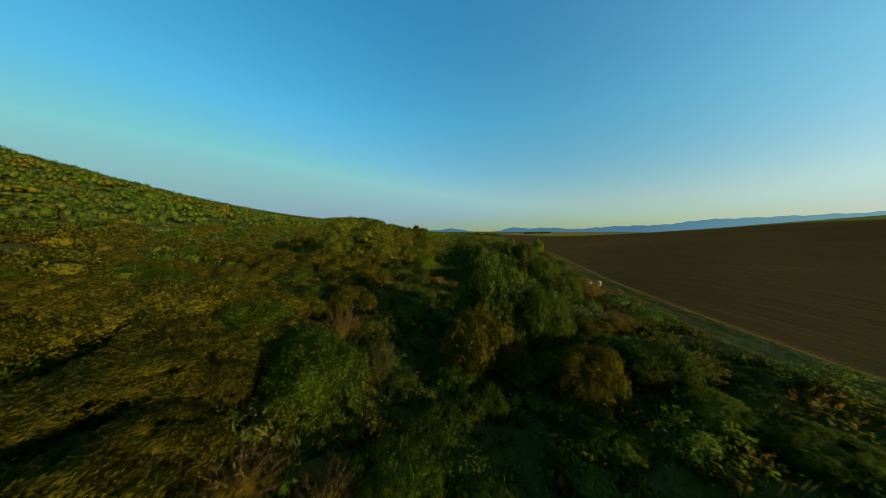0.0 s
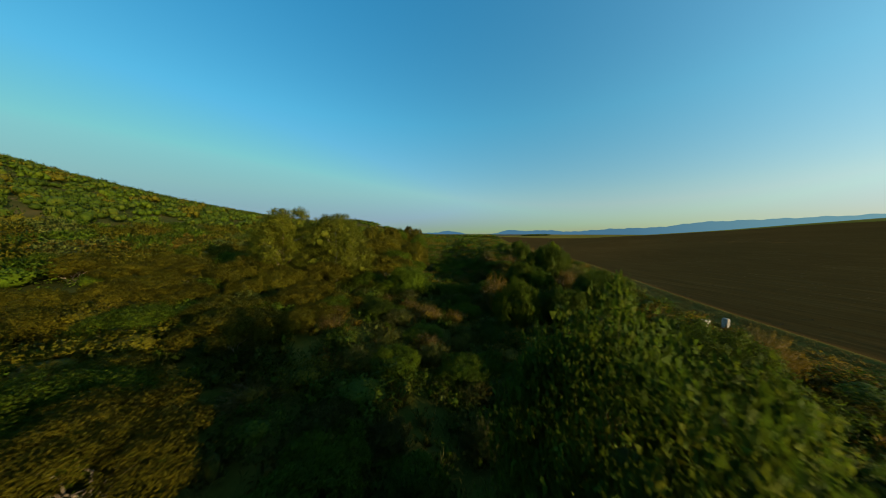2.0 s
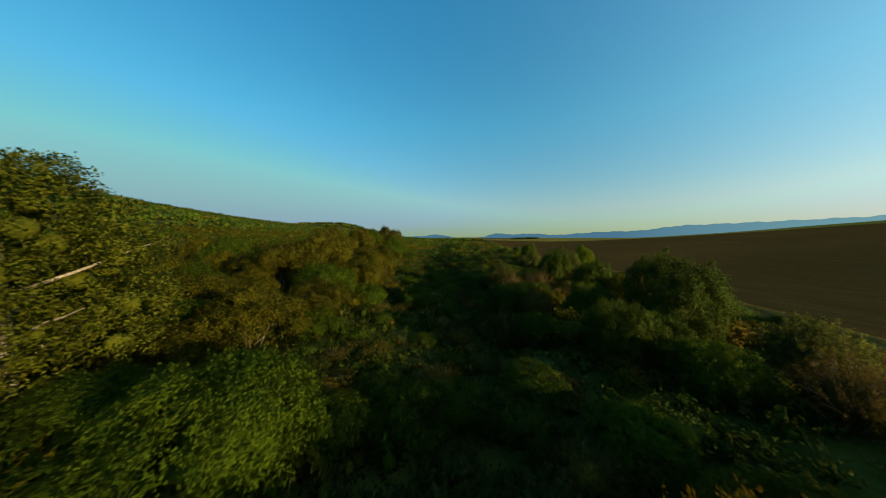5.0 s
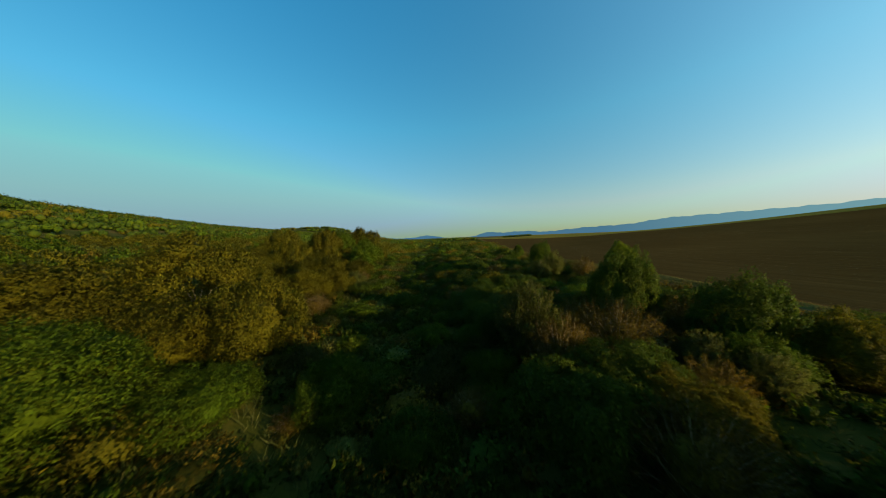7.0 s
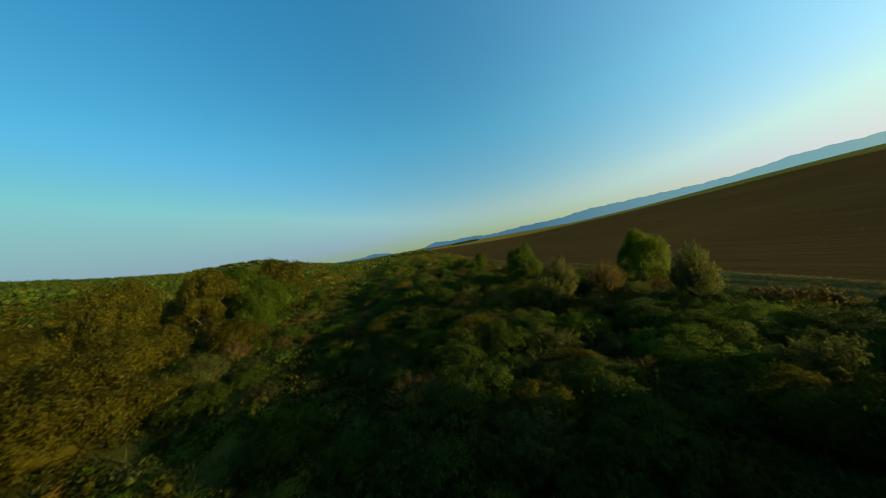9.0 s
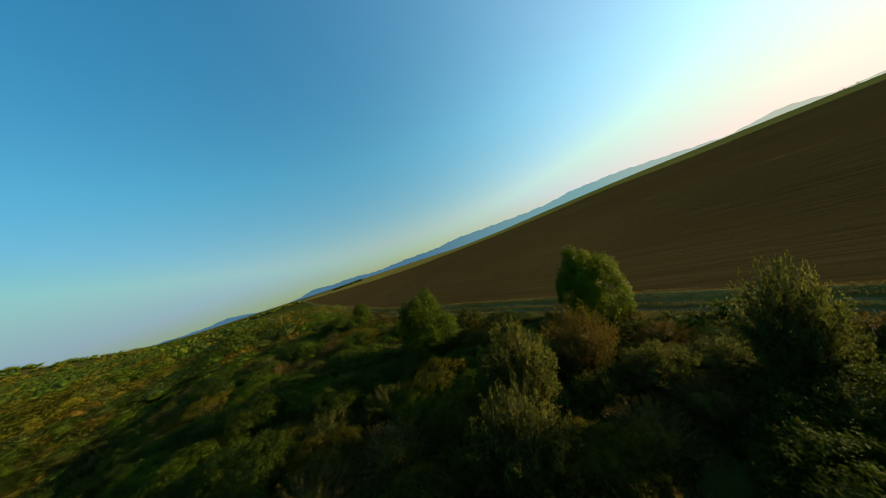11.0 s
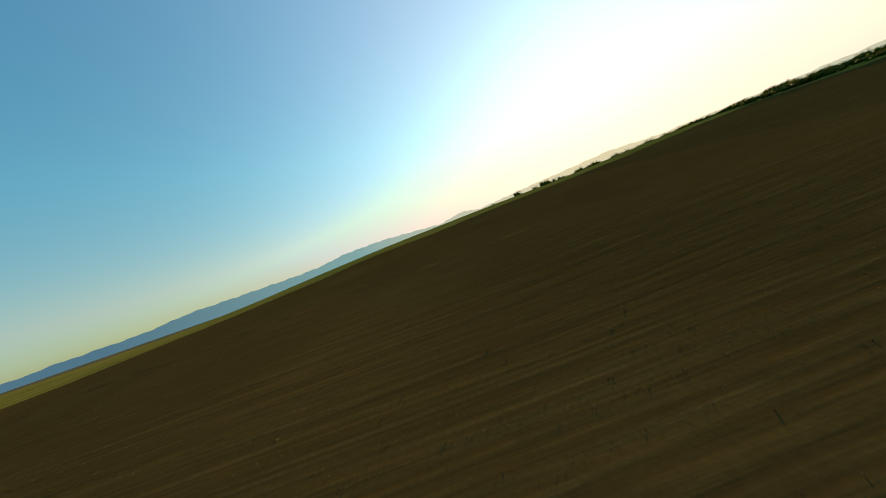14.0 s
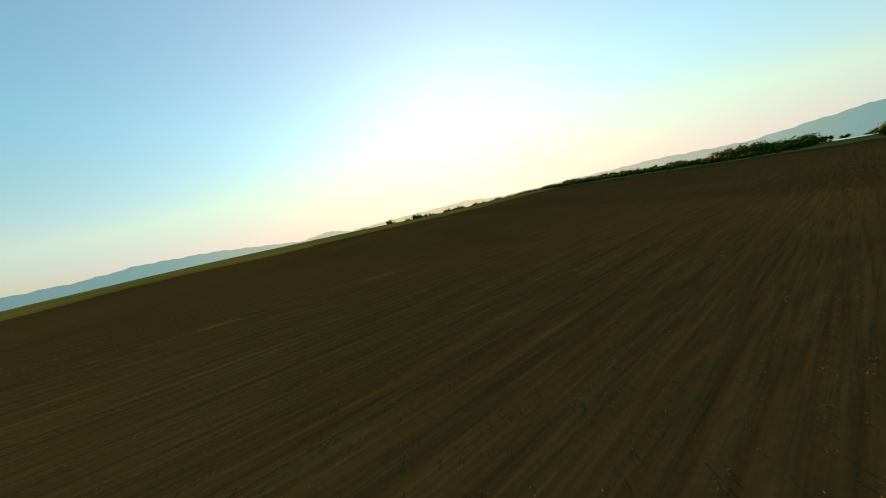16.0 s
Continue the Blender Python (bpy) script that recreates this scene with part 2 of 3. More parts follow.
def land(x, y):
    x, y = np.asarray(x, float), np.asarray(y, float)
    ex, cx = edge_x(y), creek_x(y)
    # field: rises to a crest in the east, and falls off to the north
    s = 0.03 + 0.083 / (1 + np.exp((y - 270) / 90))
    run = np.minimum(x - ex, 265 - 0.0 * y)
    over = np.maximum(x - ex - 265, 0)
    field = -3.3 + s * run + 0.05 * np.maximum(20 - y, 0) * smooth(-900, -200, y) - 0.03 * np.minimum(over, 500) + 0.25 * wobble(x, y, 30)
    field = field * smooth(4200, 1500, np.hypot(x, y)) 
    # scrub floor and creek
    floor = -3.8 - 1.9 * np.exp(-((x - cx) / 11) ** 2) + 0.3 * wobble(x, y, 7, 3)
    # hillside in the west
    u = np.maximum(cx - x - 12, 0)
    hill = 0.045 * np.minimum(u, 90) + 0.15 * np.clip(u - 90, 0, 520) + 0.04 * np.maximum(u - 610, 0)
    hill *= 1 - 0.55 * smooth(550, 1500, y)
    hill += 45 * np.exp(-(((x + 600) / 260) ** 2 + ((y - 230) / 170) ** 2)) + 34 * np.exp(-(((x + 330) / 150) ** 2 + ((y - 1100) / 170) ** 2))
    hill += (1.0 * wobble(x, y, 45) + 4 * wobble(x, y, 170, 1)) * smooth(60, 260, u)
    hill *= smooth(4300, 1600, np.hypot(x, y))
    floor = floor * smooth(4300, 1500, np.hypot(x, y)) + hill
    k = smooth(-6, -1.2, x - ex)
    return floor * (1 - k) + field * k


def steps(*runs):
    out = []
    for a, b, d in runs:
        out += list(np.arange(a, b - 1e-6, d))
    return np.array(out + [runs[-1][1]])


def mesh_object(name, verts, faces, mats, index=None, parent=None, smooth_shade=False):
    me = bpy.data.meshes.new(name)
    verts, faces = np.asarray(verts, np.float32), np.asarray(faces, np.int32)
    k = faces.shape[1]
    me.vertices.add(len(verts)), me.loops.add(faces.size), me.polygons.add(len(faces))
    me.vertices.foreach_set("co", verts.ravel())
    me.loops.foreach_set("vertex_index", faces.ravel())
    me.polygons.foreach_set("loop_start", np.arange(0, faces.size, k, dtype=np.int32))
    me.polygons.foreach_set("loop_total", np.full(len(faces), k, np.int32))
    if index is not None:
        me.polygons.foreach_set("material_index", np.asarray(index, np.int32))
    me.polygons.foreach_set("use_smooth", np.full(len(faces), smooth_shade))
    for mt in mats if isinstance(mats, (list, tuple)) else [mats]:
        me.materials.append(mt)
    me.update(calc_edges=True)
    ob = new(name, me)
    if parent:
        ob.parent = parent
    return ob


xs = steps((-4400, -1600, 200), (-1600, -700, 50), (-700, -140, 12), (-140, -30, 4), (-30, 46, 1.6), (46, 51, 0.5), (51, 58, 0.22), (58, 125, 0.34), (125, 200, 1.5), (200, 340, 4), (340, 900, 30), (900, 4400, 175))
ys = steps((-4400, -1500, 200), (-1500, -500, 40), (-500, -40, 8), (-40, 215, 1.5), (215, 340, 4), (340, 700, 14), (700, 1700, 40), (1700, 4400, 180))
GX, GY = np.meshgrid(xs, ys)
GX = GX + np.clip(edge_x(GY) - 54, -30, 25) * np.exp(-np.abs(GX - 54) / 42)
GZ = land(GX, GY)
off = GX - edge_x(GY)
in_field = smooth(1.8, 3.2, off) * smooth(95, 60, off)
rng = np.random.RandomState(5)
row = GX + 0.02 * GY + 0.12 * wobble(GX, GY, 9)
GZ = GZ + in_field * (0.005 * np.sin(row * 2 * np.pi / 1.45) + 0.010 * np.sin(row * 2 * np.pi / 3.9 + 1) * (0.5 + 0.5 * wobble(GX, GY / 6, 8)) + 0.01 * wobble(GX, GY, 0.9) + rng.uniform(-0.012, 0.012, GX.shape))
GZ = GZ - 0.16 * smooth(85, 115, GY) * (np.exp(-((np.abs(off) - 0.85) / 0.28) ** 2)) + 0.14 * np.exp(-((off - 2.3) / 0.5) ** 2) + 0.1 * np.exp(-((off + 2.4) / 0.8) ** 2)
ny, nx = GX.shape
idx = np.arange(nx * ny).reshape(ny, nx)
quads = np.stack([idx[:-1, :-1], idx[:-1, 1:], idx[1:, 1:], idx[1:, :-1]], -1).reshape(-1, 4)
FX = (GX[:-1, :-1] + GX[1:, 1:]) / 2
FY = (GY[:-1, :-1] + GY[1:, 1:]) / 2
FO = FX - edge_x(FY)
brink = np.interp(FY, [-260, 150, 330, 700], [258, 248, 185, 210]) + 6 * wobble(FX, FY, 25)
which = np.where(FO < np.where(FY > 100, -3.4, -1.2), 0, np.where(FO < 2.6, 2, 1))
which = np.where((np.abs(np.abs(FO) - 0.85) < 0.22) & (FY > 95), 3, which)
which = np.where((FO > 2.6) & (FX > brink), 4, which)
which = np.where((FO > 2.6) & (FY < -190 + 0.25 * (FX - 60) + 6 * wobble(FX, FY, 20)), 4, which)
which = np.where((FO < -75), 5, which)
which = np.where(np.hypot(FX, FY) > 1300, 6, which)
ground = mesh_object("ground", np.stack([GX, GY, GZ], -1).reshape(-1, 3), quads, [LITTER, SOIL, VERGE, RUT, CREST, HILL, PLAIN], which.ravel(), smooth_shade=True)
tagged(ground, "brown ploughed field beside scrub-covered creek and hillside", "ground", kind="structure")

# far hills: a plain glowing backdrop at the horizon, haze painted into its colour
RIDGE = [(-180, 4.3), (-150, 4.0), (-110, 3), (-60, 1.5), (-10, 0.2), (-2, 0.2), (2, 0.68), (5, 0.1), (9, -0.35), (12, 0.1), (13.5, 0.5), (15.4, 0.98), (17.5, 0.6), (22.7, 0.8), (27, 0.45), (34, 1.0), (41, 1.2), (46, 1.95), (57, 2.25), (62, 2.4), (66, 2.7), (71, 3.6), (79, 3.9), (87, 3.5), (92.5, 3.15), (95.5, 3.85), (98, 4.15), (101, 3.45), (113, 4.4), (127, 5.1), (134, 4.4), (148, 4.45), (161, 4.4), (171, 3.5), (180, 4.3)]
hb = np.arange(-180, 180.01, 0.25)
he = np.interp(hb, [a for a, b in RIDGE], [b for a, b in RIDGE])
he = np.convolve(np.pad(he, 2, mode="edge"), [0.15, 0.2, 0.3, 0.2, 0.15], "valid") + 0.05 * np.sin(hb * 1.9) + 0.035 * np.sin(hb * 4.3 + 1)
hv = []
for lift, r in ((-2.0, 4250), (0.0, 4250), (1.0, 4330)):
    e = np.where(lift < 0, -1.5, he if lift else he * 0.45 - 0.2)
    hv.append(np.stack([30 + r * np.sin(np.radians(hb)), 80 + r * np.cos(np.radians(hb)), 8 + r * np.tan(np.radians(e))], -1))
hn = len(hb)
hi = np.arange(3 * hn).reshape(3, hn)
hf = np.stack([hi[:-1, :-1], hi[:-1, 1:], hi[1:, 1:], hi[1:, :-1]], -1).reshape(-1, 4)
tagged(mesh_object("backdrop", np.concatenate(hv), hf, HAZE_PAINTED_HILLS, smooth_shade=True), "glowing backdrop of hills along the horizon, blue haze painted in", "hills", kind="structure")


# ---- plants ----
def ball(detail=2):
    bm = bmesh.new()
    bmesh.ops.create_icosphere(bm, subdivisions=detail, radius=1)
    bm.verts.index_update()
    v = np.array([q.co[:] for q in bm.verts])
    f = np.array([[q.index for q in p.verts] for p in bm.faces])
    bm.free()
    return v, f


BALL0, BALL1 = ball(1), ball(2)


def leaf_quads(pos, along, side, length, width):
    """Pointed leaves: base, two flanks, tip."""
    a, s = along * length[:, None], side * width[:, None]
    return np.stack([pos, pos + 0.45 * a + s, pos + a, pos + 0.45 * a - s], 1).reshape(-1, 3)


def leaf_blades(pos, along, side, length, width):
    """Small leaves, one triangle each."""
    a, s = along * length[:, None], side * width[:, None]
    return np.stack([pos + 0.3 * a + s, pos + a, pos - 0.1 * a - s], 1).reshape(-1, 3)


def unit(v):
    return v / np.maximum(np.linalg.norm(v, axis=-1, keepdims=True), 1e-9)


def dome(r, count, flat=0.8, low=-0.35, size=(0.2, 0.36), wide=0.74):
    """Boughs of a unit plant: rounded masses set over a broad, uneven dome."""
    mid, tall, out = 0.42, 0.46, [(np.array([0, 0, 0.36]), np.array([0.5, 0.5, 0.36]))]
    lean = r.uniform(0, 6.283)
    for i in range(count):
        up = 1 - (1 - low) * (i + 0.5) / count
        a = 2.39996 * i + r.uniform(-0.6, 0.6)
        side = math.sqrt(max(0.0, 1 - up * up)) * r.uniform(0.75, 1.15) * (1 + 0.16 * math.cos(a - lean))
        s = r.uniform(*size)
        out.append((np.array([wide * side * math.cos(a), wide * side * math.sin(a), mid + (tall - 0.5 * s) * up * r.uniform(0.78, 1.15)]), np.array([s, s, s * flat * r.uniform(0.8, 1.2)])))
    return out


def parasol(r, count):
    """Boughs of a spreading tree: flat tiers of foliage held up over bare limbs."""
    out = []
    for i in range(count):
        d = 0.86 * math.sqrt((i + 0.4) / count)
        a = 2.39996 * i + r.uniform(-0.5, 0.5)
        s = r.uniform(0.2, 0.33)
        out.append((np.array([d * math.cos(a), d * math.sin(a), 0.86 - 0.42 * d * d + r.uniform(-0.1, 0.06)]), np.array([s, s, s * r.uniform(0.45, 0.7)])))
    return out


def clump_crown(seed, lobes, clumps, clump, leaves, leaf, core=0.74, stretch=0.8, detail=None, droop=0.0, ragged=0.15, hearts_of=1):
    """One crown: every bough carries clumps of small leaves over a dense, knobbly heart."""
    r = np.random.RandomState(seed)
    C, S = np.array([c for c, q in lobes]), np.array([q for c, q in lobes])
    mid = C.mean(0) * np.array([1, 1, 0.7])
    area = S[:, 0] * (S[:, 0] + S[:, 2])
    pick = r.choice(len(lobes), clumps, p=area / area.sum())
    d = unit(r.normal(size=(clumps, 3)) + 0.55 * unit(C[pick] - mid) + np.array([0, 0, 0.35]))
    at = C[pick] + d * S[pick] * r.uniform(0.82, 1.0 + ragged, (clumps, 1))
    depth = np.min(np.linalg.norm((at[:, None] - C[None]) / S[None], axis=2) + 9 * (np.arange(len(C))[None] == pick[:, None]), axis=1)
    keep = (depth > 0.8) & (at[:, 2] > 0.02)
    at, d = at[keep], d[keep]
    n = len(at)
    size = clump * r.uniform(0.6, 1.35, (n, 1, 1))
    dn = unit(r.normal(size=(n, leaves, 3)))
    pos = at[:, None] + dn * size * r.uniform(0, 1, (n, leaves, 1)) ** 0.45 * np.array([1, 1, stretch])
    along = unit(0.7 * dn + 0.5 * d[:, None] + 0.7 * r.normal(size=dn.shape) + np.array([0, 0, 0.15 - droop]))
    side = unit(np.cross(along, unit(dn + d[:, None] + 0.6 * r.normal(size=dn.shape))))
    normal = unit(0.6 * dn + 0.75 * d[:, None] + 0.35 * r.normal(size=dn.shape) + np.array([0, 0, 0.1]))
    m = n * leaves
    length = leaf * r.uniform(0.6, 1.4, m)
    v = leaf_blades(pos.reshape(-1, 3), along.reshape(-1, 3), side.reshape(-1, 3), length, length * r.uniform(0.3, 0.46, m))
    bv, bf = detail or BALL1
    hearts, heart_faces, heart_normals, k = [], [], [], 3 * m
    for c, q in lobes[:hearts_of]:
        jag = 1 + 0.13 * r.normal(size=(len(bv), 1))
        hearts.append(np.maximum(c + bv * q * core * jag, [-9e9, -9e9, 0.0]))
        heart_faces.append(bf + k)
        heart_normals.append(unit(bv / q))
        k += len(bv)
    return np.concatenate([v] + hearts), np.arange(3 * m).reshape(-1, 3), np.concatenate(heart_faces), np.concatenate([np.repeat(normal.reshape(-1, 3), 3, 0)] + heart_normals)


def shoots(seed, count, spread, radius, leaves, leaf, bare=0.35, heart=0.5):
    """A bush of many upright, outward-bent shoots: its leafy crown and its stems."""
    r = np.random.RandomState(seed)
    vs, fs, k, pos, out = [], [], 0, [], []
    for i in range(count):
        d = spread * math.sqrt((i + 0.5) / count)
        a = 2.39996 * i + r.uniform(-0.4, 0.4)
        tip = np.array([d * math.cos(a), d * math.sin(a), (1.0 - 0.45 * (d / spread) ** 2) * r.uniform(0.72, 1.1)])
        sway = 0.05 * r.normal(size=3)
        path = np.array([tip * np.array([0.12 + 0.88 * q ** 1.3, 0.12 + 0.88 * q ** 1.3, q]) + sway * math.sin(3.1 * q) for q in (0.0, 0.35, 0.7, 1.0)]) - np.array([0, 0, 0.05])
        v, f = limb_tube(path, [radius, radius * 0.8, radius * 0.5, radius * 0.15], 3)
        vs.append(v), fs.append(f + k)
        k += len(v)
        q = r.uniform(bare, 1.03, leaves)
        p = np.stack([np.interp(q, (0, 0.35, 0.7, 1.0), path[:, j]) for j in range(3)], 1)
        way = unit(path[3] - path[1])
        pos.append(p + (0.022 + 0.05 * (1 - q[:, None])) * r.normal(size=(leaves, 3)))
        out.append(np.repeat(unit(way + np.array([0.8 * tip[0], 0.8 * tip[1], 0]))[None], leaves, 0))
    pos, out = np.concatenate(pos), np.concatenate(out)
    m = len(pos)
    along = unit(out + 0.6 * r.normal(size=(m, 3)))
    side = unit(np.cross(along, r.normal(size=(m, 3))))
    length = leaf * r.uniform(0.6, 1.5, m)
    v = leaf_blades(pos, along, side, length, length * r.uniform(0.22, 0.36, m))
    bv, bf = BALL1
    core = np.array([0, 0, 0.3]) + bv * np.array([spread * heart, spread * heart, 0.3]) * (1 + 0.15 * r.normal(size=(len(bv), 1)))
    normal = unit(out + 0.5 * r.normal(size=(m, 3)))
    crown = (np.concatenate([v, core]), np.arange(3 * m).reshape(-1, 3), bf + 3 * m, np.concatenate([np.repeat(normal, 3, 0), bv]))
    return crown, (np.concatenate(vs), np.concatenate(fs))


def crown_part(name, parts, mat, parent):
    """Leaves and heart in one mesh."""
    v, f, h, normal = parts
    me = bpy.data.meshes.new(name)
    lv = np.concatenate([f.ravel(), h.ravel()]).astype(np.int32)
    start = (np.arange(len(f) + len(h)) * 3).astype(np.int32)
    total = np.full(len(start), 3, np.int32)
    me.vertices.add(len(v)), me.loops.add(len(lv)), me.polygons.add(len(start))
    me.vertices.foreach_set("co", v.astype(np.float32).ravel())
    me.loops.foreach_set("vertex_index", lv)
    me.polygons.foreach_set("loop_start", start), me.polygons.foreach_set("loop_total", total)
    me.polygons.foreach_set("use_smooth", np.ones(len(start), bool))
    me.materials.append(mat)
    me.update(calc_edges=True)
    me.normals_split_custom_set_from_vertices(normal.astype(np.float32))
    ob = new(name, me)
    if parent:
        ob.parent = parent
    return ob


def limb_tube(path, radii, sides=6):
    """A tapering, bent limb."""
    path = np.array(path, float)
    v, f = [], []
    for i, p in enumerate(path):
        w = unit(path[min(i + 1, len(path) - 1)] - path[max(i - 1, 0)])
        a = unit(np.cross(w, [0.31, 0.95, 0.1]))
        b = np.cross(w, a)
        for k in range(sides):
            t = 2 * math.pi * k / sides
            v.append(p + radii[i] * (math.cos(t) * a + math.sin(t) * b))
    for i in range(len(path) - 1):
        for k in range(sides):
            f.append((i * sides + k, i * sides + (k + 1) % sides, (i + 1) * sides + (k + 1) % sides, (i + 1) * sides + k))
    return np.array(v), np.array(f)


def stems(seed, count, height, spread, radius):
    """Several bent stems from one root."""
    r = np.random.RandomState(seed)
    vs, fs, k = [], [], 0
    for i in range(count):
        a = 6.283 * i / count + r.uniform(-0.4, 0.4)
        top = np.array([spread * math.cos(a), spread * math.sin(a), height * r.uniform(0.8, 1.1)])
        path = [np.array([0.06 * math.cos(a), 0.06 * math.sin(a), -0.12])]
        for s in (0.3, 0.55, 0.8, 1.0):
            path.append(top * np.array([s ** 1.4, s ** 1.4, s]) + 0.04 * r.normal(size=3))
        v, f = limb_tube(path, [radius * q for q in (1.2, 0.9, 0.65, 0.42, 0.2)], 5)
        vs.append(v), fs.append(f + k)
        k += len(v)
    return np.concatenate(vs), np.concatenate(fs)


def plant(name, label, category, crown, leaf_mat, stem, bark):
    root = new(name)
    tagged(root, label, category, "scrub along the creek")
    crown_part("crown", crown, leaf_mat, root)
    mesh_object("trunk" if category == "tree" else "stem", stem[0], stem[1], bark, parent=root, smooth_shade=True)
    return root


def placed(x, y, size, height, turn=0.0, sink=0.1):
    """The pose and size of a plant that stands on the land."""
    return Matrix.Translation((x, y, float(land(x, y)) - sink)) @ Matrix.Rotation(turn, 4, "Z") @ Matrix.Diagonal((size, size, height, 1))


KINDS = {}


def bush(kind, name, label, category, seed, crown, mat, stem=None, bark=BARK):
    KINDS.setdefault(kind, []).append(plant(name, label, category, crown, mat, stem or stems(seed, 5, 0.55, 0.35, 0.02), bark))


for i in range(4):
    bush("round", "round_bush", "dense round olive-green bush on the creek bank", "bush", i, clump_crown(100 + i, dome(np.random.RandomState(i), 22 + 3 * i), 1400, 0.088, 42, 0.026, core=0.95, ragged=0.25), LEAF_OLIVE)
for i in range(3):
    bush("leafy", "leafy_bush", "leafy mid-green bush in the creek bed", "bush", 10 + i, clump_crown(110 + i, dome(np.random.RandomState(10 + i), 18 + 3 * i, 0.95), 1350, 0.092, 44, 0.027, core=0.9, ragged=0.4), LEAF_GREEN)
    bush("dark", "dark_bush", "dark broad-leaved bush in deep shade", "bush", 20 + i, clump_crown(120 + i, dome(np.random.RandomState(20 + i), 20 + 3 * i, 1.0), 1350, 0.092, 44, 0.028, core=0.9, ragged=0.38), LEAF_DARK)
    bush("spread", "spreading_tree", "spreading olive-green tree with crooked pale limbs", "tree", 30 + i, clump_crown(130 + i, parasol(np.random.RandomState(30 + i), 24), 1400, 0.084, 42, 0.026, core=0.8, ragged=0.25, hearts_of=4), LEAF_OLIVE, stems(30 + i, 6, 0.55, 0.5, 0.013), BARK_LIMB)
for i in range(2):
    bush("shoot", "shoot_bush", "bush of upright grey-green shoots in the creek bed", "bush", 40 + i, *(lambda q: (q[0], LEAF_GREY, q[1]))(shoots(140 + i, 140, 0.85, 0.008, 280, 0.028)))
    bush("dry", "dry_bush", "half-dry brown bush with bare twigs showing", "bush", 50 + i, *(lambda q: (q[0], LEAF_DRY, q[1], BARK_TWIG))(shoots(150 + i, 160, 0.9, 0.008, 160, 0.023, 0.4, 0.42)))

# single trees
def poplar(name, label, seed, height, spread, leaf_mat, boughs, core, open_crown):
    root = new(name)
    tagged(root, label, "tree", "poplars")
    r = np.random.RandomState(seed)
    lobes = []
    for i in range(boughs):
        h = 0.1 + 0.82 * (i + 0.5) / boughs
        w = spread * (0.72 + 0.28 * math.sin(math.pi * min(1, h * 1.25))) * (1 if h < 0.7 else math.sqrt(max(0.05, 1 - ((h - 0.7) / 0.34) ** 2)))
        a, d = 2.39996 * i + r.uniform(-0.5, 0.5), w * r.uniform(0.25, 0.86)
        q = spread * r.uniform(0.2, 0.34)
        lobes.append((np.array([d * math.cos(a), d * math.sin(a), height * h]), np.array([q, q, q * r.uniform(0.8, 1.15)])))
    crown_part("crown", clump_crown(seed, lobes, 2600, 0.55, 40, 0.17, core=core, stretch=0.9, ragged=0.5, hearts_of=boughs), leaf_mat, root)
    path = [(0, 0, -0.5), (0.1, 0, height * 0.2), (-0.1, 0.1, height * 0.45), (0.1, 0, height * 0.7), (0, 0, height * 0.9)]
    v, f = limb_tube(path, [0.34, 0.28, 0.21, 0.12, 0.03], 8)
    mesh_object("trunk", v, f, BARK_PALE, parent=root, smooth_shade=True)
    for i in range(14 if open_crown else 7):
        a, z = 2.4 * i + r.uniform(-0.4, 0.4), height * r.uniform(0.04, 0.55)
        reach = spread * r.uniform(0.75, 1.02)
        p = [np.array([0, 0, z]) + np.array([reach * math.cos(a) * q, reach * math.sin(a) * q, height * 0.22 * q ** 0.8 + 0.2 * math.sin(5 * q + i)]) for q in (0, 0.25, 0.5, 0.75, 1)]
        v, f = limb_tube(p, [0.14, 0.12, 0.09, 0.06, 0.02], 6)
        mesh_object("limb", v, f, BARK_PALE, parent=root, smooth_shade=True)
    return root


GROUND = lambda x, y: float(land(x, y))
tree_a = poplar("poplar", "tall open-crowned poplar with pale limbs and yellowing leaves", 11, 13.6, 5.4, LEAF_POPLAR, 40, 0.2, True)
tree_a.location = (-30.3, 76.0, GROUND(-30.3, 76.0))
tree_b = poplar("poplar", "tall dense silver-green poplar with a whitish trunk", 12, 12.9, 6.3, LEAF_POPLAR, 60, 0.34, False)
tree_b.location = (-20.6, 77.6, GROUND(-20.6, 77.6))


def willow():
    root = new("willow")
    tagged(root, "bright green dense willow beside the field track", "tree")
    r = np.random.RandomState(21)
    lobes = [(np.array([0, 0, 3.0]), np.array([2.1, 2.1, 3.0])), (np.array([0.1, 0.9, 5.1]), np.array([0.95, 0.95, 1.7])), (np.array([0.1, -1.3, 3.7]), np.array([1.2, 1.2, 1.5]))]
    for i in range(12):
        a, z = r.uniform(0, 6.283), r.uniform(1.0, 3.9)
        d = 2.5 * (1.15 - z / 6.6)
        s = r.uniform(0.8, 1.5)
        lobes.append((np.array([d * math.cos(a), d * math.sin(a), z]), np.array([s, s, s * 1.5])))
    crown_part("crown", clump_crown(21, lobes, 1500, 0.28, 44, 0.13, core=0.7, stretch=1.7, droop=0.9, ragged=0.2, hearts_of=2), LEAF_WILLOW, root)
    v, f = limb_tube([(0, 0, -0.4), (0.1, 0.1, 1.2), (0, 0.3, 3.0), (0.2, 0.8, 5.0)], [0.3, 0.25, 0.17, 0.06], 8)
    mesh_object("trunk", v, f, BARK, parent=root, smooth_shade=True)
    root.location = (51.2, 139.1, GROUND(51.2, 139.1))
    root.scale = (0.98, 0.98, 1.04)
    return root


willow()

